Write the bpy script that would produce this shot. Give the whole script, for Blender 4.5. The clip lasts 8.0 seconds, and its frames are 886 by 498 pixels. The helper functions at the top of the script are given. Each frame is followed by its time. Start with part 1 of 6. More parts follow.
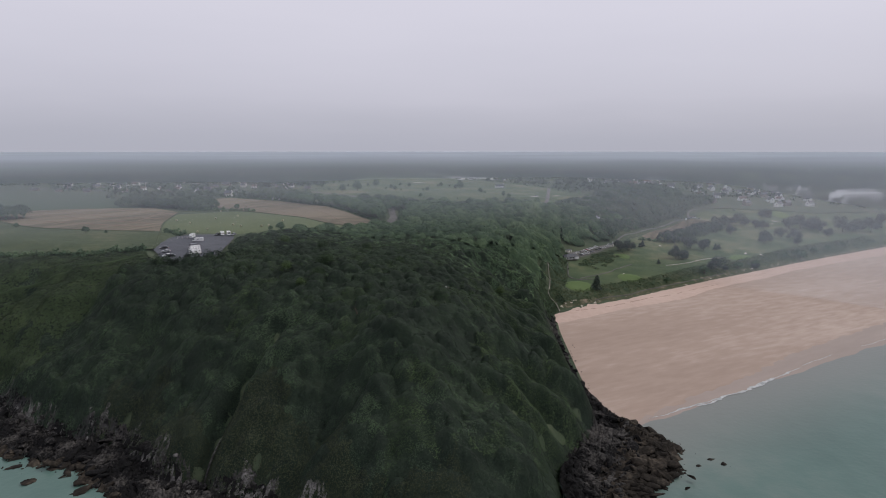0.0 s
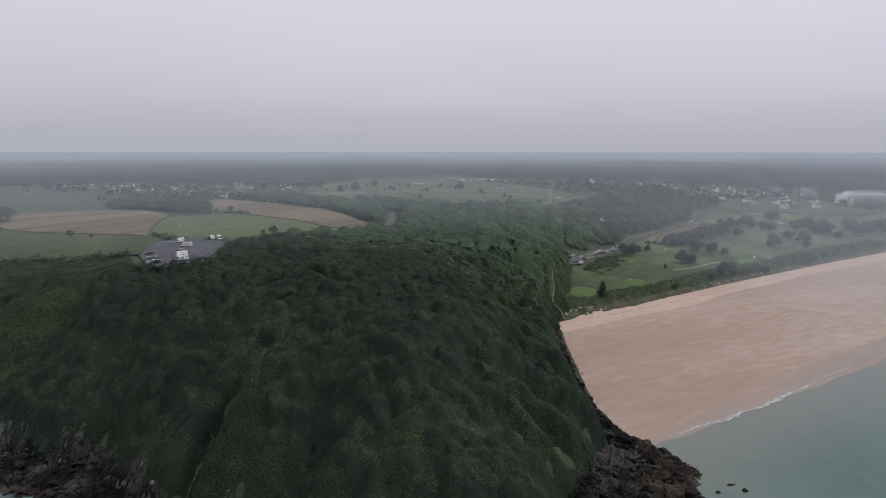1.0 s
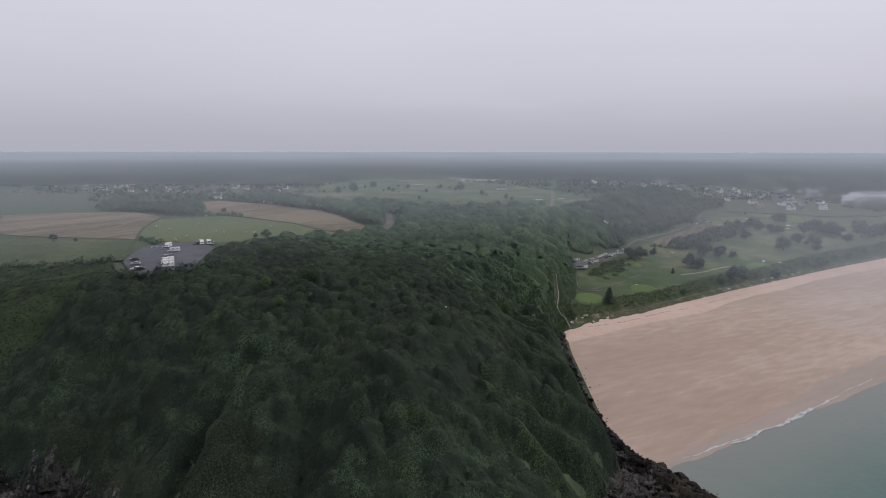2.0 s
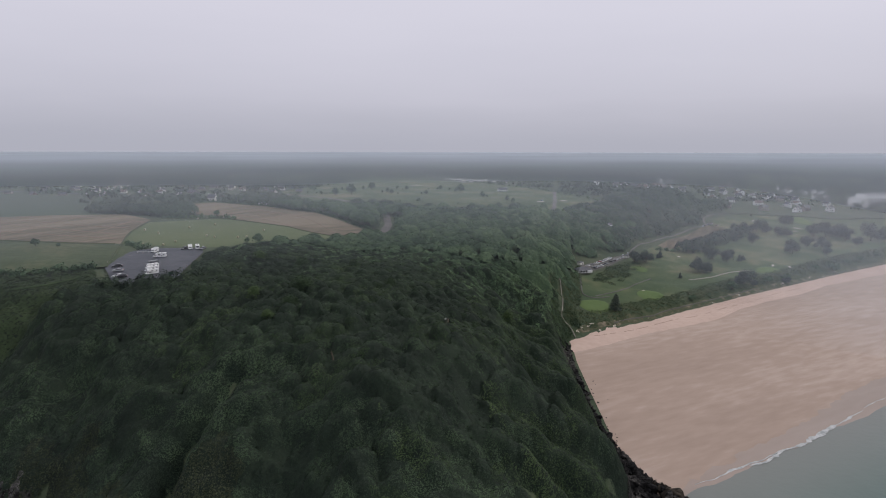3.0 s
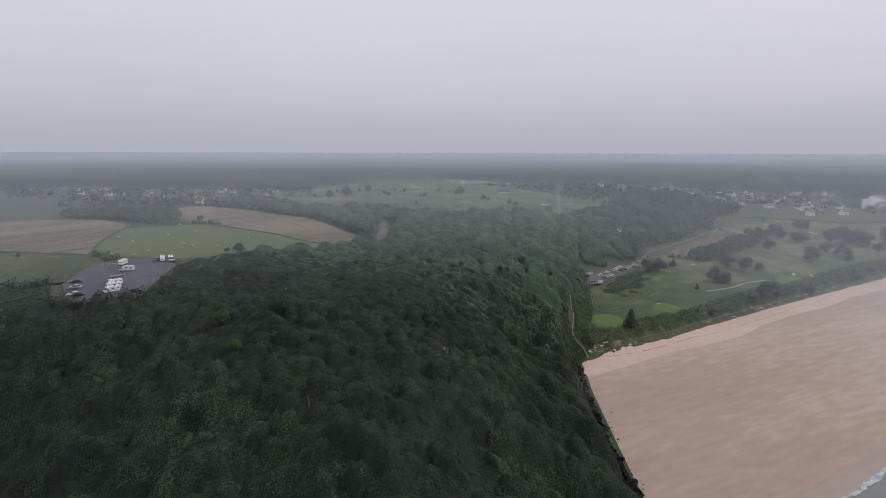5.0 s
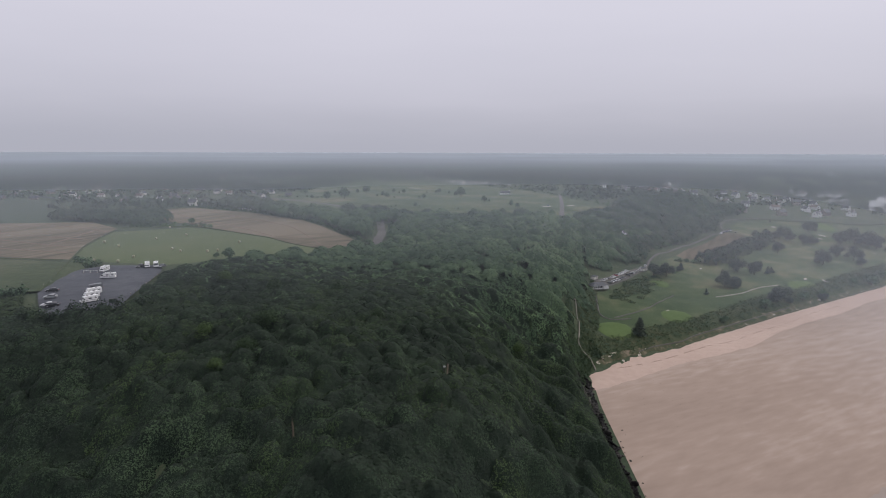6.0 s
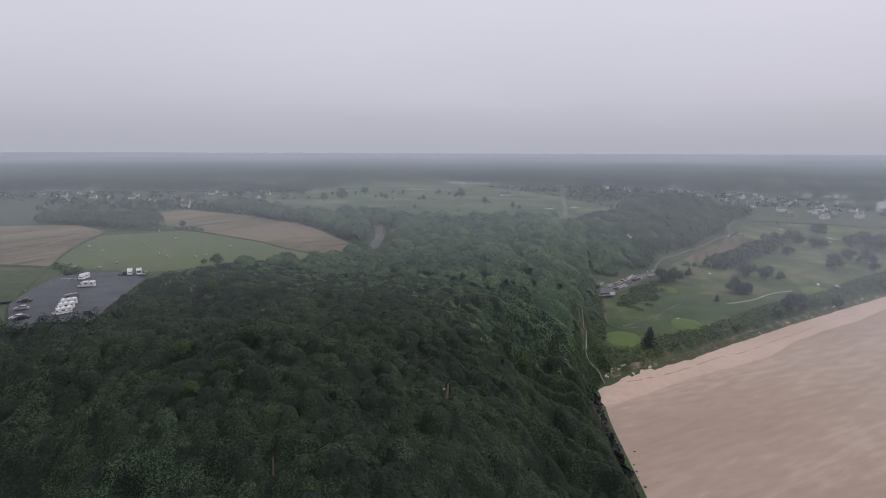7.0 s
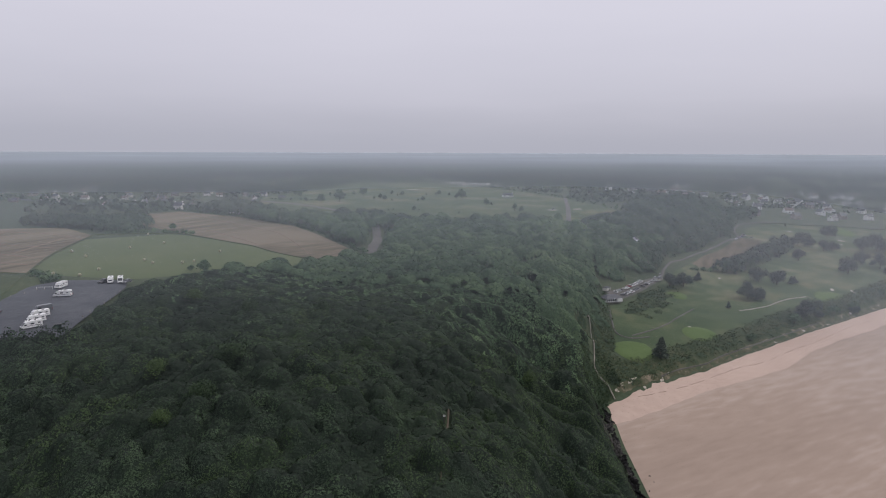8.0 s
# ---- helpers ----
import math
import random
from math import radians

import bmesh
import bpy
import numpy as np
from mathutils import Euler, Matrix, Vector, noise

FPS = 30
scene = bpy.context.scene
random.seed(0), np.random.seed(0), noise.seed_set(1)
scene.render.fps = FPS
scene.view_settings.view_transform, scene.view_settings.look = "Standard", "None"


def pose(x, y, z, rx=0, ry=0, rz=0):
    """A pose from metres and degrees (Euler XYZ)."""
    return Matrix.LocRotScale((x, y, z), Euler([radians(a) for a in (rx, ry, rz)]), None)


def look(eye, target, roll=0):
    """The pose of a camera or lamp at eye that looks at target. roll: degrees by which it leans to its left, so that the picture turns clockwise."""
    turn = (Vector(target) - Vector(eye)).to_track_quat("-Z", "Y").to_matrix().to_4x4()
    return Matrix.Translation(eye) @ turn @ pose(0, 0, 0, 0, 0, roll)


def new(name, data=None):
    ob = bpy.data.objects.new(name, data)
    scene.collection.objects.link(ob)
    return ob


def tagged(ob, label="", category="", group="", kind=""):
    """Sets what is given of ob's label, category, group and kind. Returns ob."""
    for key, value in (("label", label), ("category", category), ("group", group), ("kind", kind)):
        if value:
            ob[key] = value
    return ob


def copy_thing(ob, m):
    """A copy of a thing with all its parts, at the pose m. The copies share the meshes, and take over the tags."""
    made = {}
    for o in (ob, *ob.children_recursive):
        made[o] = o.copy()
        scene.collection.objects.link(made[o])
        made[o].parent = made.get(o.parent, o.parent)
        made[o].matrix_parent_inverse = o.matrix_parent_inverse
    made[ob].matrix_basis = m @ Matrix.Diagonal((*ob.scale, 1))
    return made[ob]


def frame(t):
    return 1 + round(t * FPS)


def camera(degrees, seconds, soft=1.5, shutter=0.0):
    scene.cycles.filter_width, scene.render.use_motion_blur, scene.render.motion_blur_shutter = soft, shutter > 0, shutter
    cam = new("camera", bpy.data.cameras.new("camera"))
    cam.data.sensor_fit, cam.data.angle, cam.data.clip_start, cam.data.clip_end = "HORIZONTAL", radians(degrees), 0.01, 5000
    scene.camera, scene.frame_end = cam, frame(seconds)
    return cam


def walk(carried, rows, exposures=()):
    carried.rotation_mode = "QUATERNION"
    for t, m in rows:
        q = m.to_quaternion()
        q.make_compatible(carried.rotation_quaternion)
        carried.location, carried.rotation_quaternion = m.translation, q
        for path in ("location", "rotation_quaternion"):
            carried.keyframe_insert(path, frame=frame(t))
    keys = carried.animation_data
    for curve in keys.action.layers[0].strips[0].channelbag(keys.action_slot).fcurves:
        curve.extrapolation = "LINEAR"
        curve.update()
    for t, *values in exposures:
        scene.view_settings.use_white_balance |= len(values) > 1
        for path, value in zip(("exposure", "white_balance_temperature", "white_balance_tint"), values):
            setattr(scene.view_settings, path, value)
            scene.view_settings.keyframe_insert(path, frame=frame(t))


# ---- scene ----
cam = camera(75.3, 8.0, soft=1.0)
METRES, EYE, TILT, LEAN, TURN = 110.0, 100.0, -9.8, 0.0, 0.0
ROWS = [
    (0.0, 0.0, 0.0, 0.0, -0.0, 0.0, -0.0),
    (0.5, 0.0005, 0.0618, 0.0121, -0.0, 0.0, -0.01),
    (1.0, 0.0009, 0.1236, 0.0245, -0.01, 0.01, -0.04),
    (1.5, 0.0009, 0.1871, 0.0373, -0.01, 0.0, -0.06),
    (3.0, 0.0028, 0.3688, 0.0727, -0.03, 0.04, -0.12),
    (3.5, 0.0031, 0.4298, 0.0845, -0.04, 0.05, -0.13),
    (4.0, 0.0036, 0.491, 0.0957, -0.07, 0.06, -0.16),
    (4.5, 0.0041, 0.5533, 0.1079, -0.09, 0.07, -0.15),
    (6.0, 0.005, 0.7353, 0.1418, -0.11, 0.09, -0.16),
    (6.5, 0.0052, 0.796, 0.1534, -0.12, 0.1, -0.17),
    (7.0, 0.0058, 0.8586, 0.1655, -0.11, 0.11, -0.19),
    (7.5, 0.0058, 0.9172, 0.1766, -0.12, 0.11, -0.21),
    (8.0, 0.0061, 0.982, 0.1887, -0.1, 0.1, -0.22),
]
walk(cam, [(t, pose(0, 0, EYE, TILT, LEAN, TURN) @ pose(METRES * x, METRES * y, METRES * z, 90 + pitch, roll, yaw)) for t, x, y, z, yaw, pitch, roll in ROWS])

# ---- sky and light ----
world = bpy.data.worlds.new("overcast_sky")
scene.world = world
world.use_nodes = True
wn, wl = world.node_tree.nodes, world.node_tree.links
wn.clear()
w_out, w_bg = wn.new("ShaderNodeOutputWorld"), wn.new("ShaderNodeBackground")
w_sky = wn.new("ShaderNodeTexSky")
w_sky.sky_type, w_sky.sun_disc = "NISHITA", False
w_sky.sun_elevation, w_sky.sun_rotation = radians(48), radians(72)
w_sky.air_density, w_sky.dust_density = 1.0, 4.0
w_xyz, w_map, w_ramp = wn.new("ShaderNodeTexCoord"), wn.new("ShaderNodeSeparateXYZ"), wn.new("ShaderNodeValToRGB")
w_stretch, w_noise, w_add = wn.new("ShaderNodeMapping"), wn.new("ShaderNodeTexNoise"), wn.new("ShaderNodeMath")
w_stretch.inputs["Scale"].default_value = (1.0, 1.0, 5.0)
w_noise.inputs["Scale"].default_value, w_noise.inputs["Detail"].default_value = 1.6, 5.0
w_add.operation = "MULTIPLY_ADD"
w_add.inputs[1].default_value = 0.10
w_cloud, w_half = wn.new("ShaderNodeMath"), wn.new("ShaderNodeMix")
w_cloud.operation = "SUBTRACT"
w_cloud.inputs[1].default_value = 0.05
w_half.data_type = "RGBA"
w_half.inputs["Factor"].default_value = 0.93
# cloud deck: greyer and mistier towards the horizon, paler overhead
ramp = w_ramp.color_ramp
ramp.interpolation = "B_SPLINE"
ramp.elements[0].position, ramp.elements[0].color = 0.0, (0.455, 0.462, 0.54, 1)
ramp.elements[1].position, ramp.elements[1].color = 1.0, (0.72, 0.705, 0.765, 1)
for at, tone in ((0.035, (0.475, 0.48, 0.56, 1)), (0.09, (0.56, 0.555, 0.645, 1)), (0.20, (0.685, 0.67, 0.765, 1)), (0.30, (0.73, 0.71, 0.805, 1)), (0.45, (0.80, 0.78, 0.86, 1))):
    stop = ramp.elements.new(at)
    stop.color = tone
wl.new(w_xyz.outputs["Generated"], w_map.inputs[0])
wl.new(w_xyz.outputs["Generated"], w_stretch.inputs[0])
wl.new(w_stretch.outputs[0], w_noise.inputs["Vector"])
wl.new(w_noise.outputs["Fac"], w_add.inputs[0])
wl.new(w_map.outputs["Z"], w_add.inputs[2])
wl.new(w_add.outputs[0], w_cloud.inputs[0])
wl.new(w_cloud.outputs[0], w_ramp.inputs[0])
w_dim = wn.new("ShaderNodeVectorMath")
w_dim.operation = "SCALE"
w_dim.inputs["Scale"].default_value = 0.10
wl.new(w_sky.outputs[0], w_dim.inputs[0])
wl.new(w_dim.outputs[0], w_half.inputs["A"])
wl.new(w_ramp.outputs[0], w_half.inputs["B"])
wl.new(w_half.outputs["Result"], w_bg.inputs[0])
wl.new(w_bg.outputs[0], w_out.inputs[0])
w_bg.inputs[1].default_value = 1.0

sun = new("sun", bpy.data.lights.new("sun", "SUN"))
sun.data.energy, sun.data.angle, sun.data.color = 1.3, radians(14), (1.0, 0.96, 0.92)
sun.matrix_world = look((0, 0, 0), (-0.62, -0.2, -0.72))


# haze put into one sheet: its opacity by metres of sight line
HAZE_REACH, HAZE_DENSE, HAZE_TONE = [0, 130, 200, 260, 350, 450, 550, 700, 1000, 1400, 2000, 3000, 5000], [0.0, 0.0, 0.002, 0.036, 0.115, 0.19, 0.23, 0.255, 0.29, 0.37, 0.51, 0.67, 0.76], (0.79, 0.87, 1.0)


# ---- materials ----
def material(name, colours, near=1.0, far=0.05, rough=0.8, bump=0.0, bump_scale=None, island=0.0, each=0.0, gloss=0.3, metal=0.0, stretch=(1, 1, 1), detail=4.0, turn=0.0, spread=0.2, clump=0.0, clump_size=4.0):
    """colours: two or three tones, mixed by a coarse noise (far, per metre) and shaken by a fine one (near); island / each: how much single islands / objects differ; clump: how much neighbouring growths of clump_size metres differ."""
    m = bpy.data.materials.new(name)
    m.use_nodes = True
    n, l = m.node_tree.nodes, m.node_tree.links
    b = n["Principled BSDF"]
    b.inputs["Roughness"].default_value, b.inputs["Metallic"].default_value = rough, metal
    b.inputs["Specular IOR Level"].default_value = gloss
    where, scale = n.new("ShaderNodeTexCoord"), n.new("ShaderNodeMapping")
    scale.vector_type = "TEXTURE"
    scale.inputs["Scale"].default_value = [1 / s for s in stretch]
    scale.inputs["Rotation"].default_value = (0, 0, radians(turn))
    l.new(where.outputs["Object"], scale.inputs[0])
    coarse, fine = n.new("ShaderNodeTexNoise"), n.new("ShaderNodeTexNoise")
    coarse.inputs["Scale"].default_value, fine.inputs["Scale"].default_value = far, near
    coarse.inputs["Detail"].default_value = fine.inputs["Detail"].default_value = detail
    l.new(scale.outputs[0], coarse.inputs["Vector"])
    l.new(scale.outputs[0], fine.inputs["Vector"])
    tones = n.new("ShaderNodeValToRGB")
    stops = tones.color_ramp
    stops.elements[0].position, stops.elements[1].position = 0.5 - spread, 0.5 + spread
    stops.elements[0].color, stops.elements[1].color = (*colours[0], 1), (*colours[-1], 1)
    if len(colours) == 3:
        stops.elements.new(0.5).color = (*colours[1], 1)
    total = n.new("ShaderNodeMath")
    total.operation = "MULTIPLY_ADD"
    total.inputs[1].default_value = 0.45
    half = n.new("ShaderNodeMath")
    half.operation = "MULTIPLY_ADD"
    half.inputs[1].default_value, half.inputs[2].default_value = 0.75, -0.10
    l.new(coarse.outputs["Fac"], half.inputs[0])
    l.new(fine.outputs["Fac"], total.inputs[0])
    l.new(half.outputs[0], total.inputs[2])
    last = total.outputs[0]
    for amount, source in ((island, "ShaderNodeNewGeometry"), (each, "ShaderNodeObjectInfo")):
        if amount:
            info, more, centre = n.new(source), n.new("ShaderNodeMath"), n.new("ShaderNodeMath")
            centre.operation, more.operation = "SUBTRACT", "MULTIPLY_ADD"
            centre.inputs[1].default_value, more.inputs[1].default_value = 0.5, amount
            l.new(info.outputs["Random Per Island" if amount == island and source == "ShaderNodeNewGeometry" else "Random"], centre.inputs[0])
            l.new(centre.outputs[0], more.inputs[0])
            l.new(last, more.inputs[2])
            last = more.outputs[0]
    if clump:
        cell, mean, more = n.new("ShaderNodeTexVoronoi"), n.new("ShaderNodeSeparateColor"), n.new("ShaderNodeMath")
        cell.inputs["Scale"].default_value = 1 / clump_size
        more.operation = "MULTIPLY_ADD"
        more.inputs[1].default_value = clump
        shifted = n.new("ShaderNodeMath")
        shifted.operation = "SUBTRACT"
        shifted.inputs[1].default_value = 0.5
        l.new(where.outputs["Object"], cell.inputs["Vector"])
        l.new(cell.outputs["Color"], mean.inputs[0])
        l.new(mean.outputs[0], shifted.inputs[0])
        l.new(shifted.outputs[0], more.inputs[0])
        l.new(last, more.inputs[2])
        last = more.outputs[0]
    l.new(last, tones.inputs[0])
    l.new(tones.outputs[0], b.inputs["Base Color"])
    if bump:
        relief, lift = n.new("ShaderNodeTexNoise"), n.new("ShaderNodeBump")
        relief.inputs["Scale"].default_value, relief.inputs["Detail"].default_value = bump_scale or near, 5.0
        lift.inputs["Strength"].default_value, lift.inputs["Distance"].default_value = 1.0, bump
        l.new(scale.outputs[0], relief.inputs["Vector"])
        l.new(relief.outputs["Fac"], lift.inputs["Height"])
        l.new(lift.outputs[0], b.inputs["Normal"])
    return m


M_EARTH = material("scrub_floor", [(0.038, 0.056, 0.032), (0.055, 0.074, 0.042), (0.08, 0.094, 0.054)], 0.6, 0.03, 0.95, 0.3)
M_SCRUB = material("scrub_leaves", [(0.00938, 0.01935, 0.01114), (0.02169, 0.03987, 0.02169), (0.05043, 0.08325, 0.04104)], 0.2, 0.03, 0.75, island=0.15, detail=2.5, spread=0.26, clump=0.34, clump_size=4.6)
# near-black twigs: the shade in the leaf gaps is put into this colour
M_SHADE_TWIGS = material("shade_dark_inner_twigs", [(0.006, 0.011, 0.008), (0.011, 0.0195, 0.0125), (0.021, 0.033, 0.019)], 0.8, 0.08, 0.9, 0.3, 1.5)
M_BRACKEN = material("bracken_leaves", [(0.01296, 0.02808, 0.01134), (0.03132, 0.05615, 0.02267), (0.06696, 0.1037, 0.0378)], 0.25, 0.05, 0.75, island=0.2, detail=2.5, spread=0.27, clump=0.2, clump_size=3.0)
# wood and young-tree leaves carry some haze as a lighter base colour
M_WOOD_LEAF = material("woodland_leaves", [(0.03553, 0.06479, 0.03762), (0.07315, 0.1191, 0.0627), (0.1275, 0.186, 0.09196)], 0.1, 0.02, 0.8, island=0.08, detail=2.0, spread=0.26, clump=0.26, clump_size=8.0)
M_YOUNG = material("young_tree_leaves", [(0.03546, 0.06738, 0.03546), (0.07802, 0.1294, 0.0656), (0.1507, 0.2234, 0.1064)], 0.12, 0.03, 0.8, island=0.1, detail=2.0, spread=0.26, clump=0.26, clump_size=5.0)
# darker than woodland_leaves: shade inside the crowns put into the colour
M_WOOD_INNER_SHADE = material("shade_toned_inner_leaves", [(0.036, 0.062, 0.038), (0.06, 0.094, 0.054)], 0.3, 0.05, 0.9, 0.5, 0.8)
# leaf tones lightened for haze that the thinner mist sheet leaves out
M_FAR_HAZE_LEAF = material("haze_lightened_hedgerow_leaves", [(0.0405, 0.0621, 0.0486), (0.0675, 0.0945, 0.0675), (0.1107, 0.1418, 0.0918)], 0.05, 0.006, 0.85, island=0.15)
# darker copy of woodland_leaves: the valley side's shade put into the colour
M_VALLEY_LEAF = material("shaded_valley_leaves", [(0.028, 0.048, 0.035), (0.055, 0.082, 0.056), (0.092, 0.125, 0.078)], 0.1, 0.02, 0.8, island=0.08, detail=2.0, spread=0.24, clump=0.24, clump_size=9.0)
M_SLOPE_GRASS = material("rank_slope_grass", [(0.02081, 0.0355, 0.01591), (0.03305, 0.05263, 0.02264), (0.05141, 0.07344, 0.03121)], 0.2, 0.05, 0.85, island=0.06, detail=3.0, spread=0.26, clump=0.08, clump_size=6.0)
M_HEATH = material("dry_heath_and_turf", [(0.01445, 0.02125, 0.01063), (0.0289, 0.03868, 0.0187), (0.051, 0.0629, 0.0306)], 0.3, 0.06, 0.85, island=0.3, detail=3.0, spread=0.24)
# needles greyed and lightened in place of haze over the links
M_PINE = material("pine_needles", [(0.032, 0.046, 0.040), (0.050, 0.068, 0.055), (0.078, 0.10, 0.074)], 0.5, 0.1, 0.8, island=0.35, each=0.2)
M_BARK = material("bark", [(0.06, 0.05, 0.04), (0.11, 0.09, 0.07)], 3, 0.6, 0.9, 0.05)
M_GRASS = material("fairway_grass", [(0.038, 0.064, 0.028), (0.062, 0.088, 0.039), (0.135, 0.132, 0.070)], 0.10, 0.022, 0.9, 0.05, spread=0.19, detail=7.0)
M_ROUGHGRASS = material("rough_grass", [(0.0357, 0.0527, 0.0238), (0.0561, 0.0748, 0.03315), (0.102, 0.1037, 0.0544)], 0.35, 0.03, 0.9, 0.15)
M_GREEN = material("putting_green", [(0.075, 0.118, 0.036), (0.095, 0.14, 0.045)], 0.5, 0.06, 0.9)
M_MEADOW = material("mown_meadow", [(0.08, 0.104, 0.0448), (0.092, 0.116, 0.0512), (0.112, 0.1296, 0.0624)], 0.3, 0.02, 0.9, 0.05)
M_CROP = material("green_crop", [(0.0375, 0.0585, 0.036), (0.045, 0.0675, 0.039)], 0.3, 0.01, 0.9, 0.1)
M_STUBBLE = material("straw_stubble", [(0.08004, 0.0696, 0.0435), (0.1305, 0.1079, 0.07221), (0.1783, 0.1453, 0.1009)], 0.3, 0.03, 0.95, 0.08, stretch=(0.08, 1.0, 1.0), turn=62, spread=0.11)
M_SAND = material("dry_sand", [(0.441, 0.3285, 0.27), (0.4905, 0.369, 0.306), (0.54, 0.4113, 0.3438)], 0.35, 0.03, 0.95, 0.05)
M_WETSAND = material("damp_sand", [(0.30, 0.224, 0.178), (0.36, 0.272, 0.218), (0.455, 0.36, 0.302)], 0.4, 0.018, 0.75, 0.012, 0.8, stretch=(0.22, 1.0, 1.0), turn=27, detail=7.0, spread=0.19)
M_SEAWEED = material("dry_seaweed", [(0.16, 0.115, 0.085), (0.28, 0.21, 0.165)], 1.5, 0.2, 0.95)
M_SHEEN = material("wet_sand", [(0.265, 0.208, 0.172), (0.32, 0.252, 0.211)], 0.4, 0.04, 0.5, 0.03, 0.6, stretch=(0.25, 1.0, 1.0), turn=30, gloss=0.5)
M_DUNE_SHRUB = material("dune_shrubs", [(0.0378, 0.0594, 0.027), (0.0675, 0.0945, 0.04455), (0.1215, 0.1323, 0.0729)], 0.35, 0.06, 0.85, island=0.12, detail=3.0, spread=0.26, clump=0.2, clump_size=3.0)
M_DUNE = material("dune_turf", [(0.030, 0.046, 0.022), (0.052, 0.070, 0.035), (0.115, 0.108, 0.062)], 0.35, 0.05, 0.95, 0.25, spread=0.22)
M_ASPHALT = material("worn_asphalt", [(0.055, 0.059, 0.070), (0.075, 0.079, 0.092), (0.10, 0.104, 0.117)], 0.5, 0.06, 0.9, 0.01)
M_GRAVEL = material("pale_gravel", [(0.26, 0.235, 0.20), (0.36, 0.33, 0.285)], 0.8, 0.1, 0.95, 0.03)
M_EARTHPATH = material("trodden_earth", [(0.035, 0.031, 0.022), (0.085, 0.068, 0.048)], 0.9, 0.15, 0.95, 0.05)
M_PATH = material("worn_grey_path", [(0.095, 0.092, 0.084), (0.145, 0.138, 0.125)], 0.8, 0.1, 0.95, 0.03)
M_BUNKER = material("bunker_sand", [(0.34, 0.305, 0.25), (0.44, 0.395, 0.33)], 0.8, 0.1, 0.95)
M_SEA = material("shallow_sea", [(0.066, 0.125, 0.108), (0.084, 0.148, 0.128), (0.125, 0.175, 0.152)], 0.1, 0.018, 0.34, 0.10, 0.45, gloss=0.28)
# the water turns from sandy grey over the shelving beach to green where it is deeper
sn, sl = M_SEA.node_tree.nodes, M_SEA.node_tree.links
s_where, s_dot, s_deep, s_mix = sn.new("ShaderNodeTexCoord"), sn.new("ShaderNodeVectorMath"), sn.new("ShaderNodeMapRange"), sn.new("ShaderNodeMix")
s_dot.operation, s_mix.data_type = "DOT_PRODUCT", "RGBA"
s_dot.inputs[1].default_value = (0.5, -0.865, 0.0)
s_deep.inputs["From Min"].default_value, s_deep.inputs["From Max"].default_value = -137.0, -85.0
s_deep.interpolation_type = "SMOOTHSTEP"
s_mix.inputs["A"].default_value = (0.172, 0.184, 0.167, 1)
s_base = sn["Principled BSDF"].inputs["Base Color"]
s_from = s_base.links[0].from_socket
sl.new(s_where.outputs["Object"], s_dot.inputs[0])
sl.new(s_dot.outputs["Value"], s_deep.inputs["Value"])
s_side, s_cove, s_most = sn.new("ShaderNodeSeparateXYZ"), sn.new("ShaderNodeMapRange"), sn.new("ShaderNodeMath")
s_cove.inputs["From Min"].default_value, s_cove.inputs["From Max"].default_value = 62.0, 30.0
s_most.operation = "MAXIMUM"
sl.new(s_where.outputs["Object"], s_side.inputs[0])
sl.new(s_side.outputs["X"], s_cove.inputs["Value"])
sl.new(s_deep.outputs[0], s_most.inputs[0])
sl.new(s_cove.outputs[0], s_most.inputs[1])
sl.new(s_most.outputs[0], s_mix.inputs["Factor"])
sl.new(s_from, s_mix.inputs["B"])
sl.new(s_mix.outputs["Result"], s_base)
M_ROCK = material("dark_shore_rock", [(0.0045, 0.0045, 0.0048), (0.0115, 0.0113, 0.0115), (0.115, 0.108, 0.1)], 1.3, 0.10, 0.88, 0.6, gloss=0.12, spread=0.22)
M_BROWNROCK = material("brown_shore_rock", [(0.008, 0.0075, 0.007), (0.026, 0.0225, 0.0185), (0.098, 0.082, 0.064)], 0.9, 0.12, 0.9, 0.5, gloss=0.1, spread=0.22)
M_PALEROCK = material("pale_cliff_rock", [(0.018, 0.018, 0.019), (0.045, 0.043, 0.042), (0.165, 0.158, 0.152)], 1.1, 0.15, 0.85, 0.5, spread=0.14)
M_FOAM = material("sea_foam", [(0.28, 0.30, 0.295), (0.60, 0.60, 0.60)], 0.9, 0.3, 0.9)


# ---- terrain ----
# foot of the headland and of the wooded bluff behind the beach, from west round the point to the far north-east
FOOT = np.array([(-5000, 300), (-400, 262), (-280, 240), (-210, 222), (-167, 200), (-133, 181), (-111, 176), (-88, 156), (-73, 149), (-49, 140), (-25, 122), (0, 110),
                 (20, 116), (36, 140), (38, 158), (43, 168), (52, 181), (56.5, 191), (55.8, 236), (57, 285), (59, 310), (64, 330), (75, 352), (83, 385), (88, 415), (94, 440),
                 (110, 456), (128, 472), (140, 486), (150, 504), (164, 522), (200, 562), (228, 592), (255, 624), (268, 656), (290, 690), (330, 780), (420, 900), (560, 1050), (800, 1250), (1500, 1700), (5000, 3000)], float)
BLUFF = np.vstack([FOOT, [(5000, 5200), (-5000, 5200)]])


def inside(x, y, poly):
    x, y, hit = np.asarray(x, float), np.asarray(y, float), None
    hit = np.zeros(x.shape, bool)
    for (ax, ay), (bx, by) in zip(poly, np.roll(poly, -1, 0)):
        if ay != by:
            hit ^= ((ay > y) != (by > y)) & (x < (bx - ax) * (y - ay) / (by - ay) + ax)
    return hit


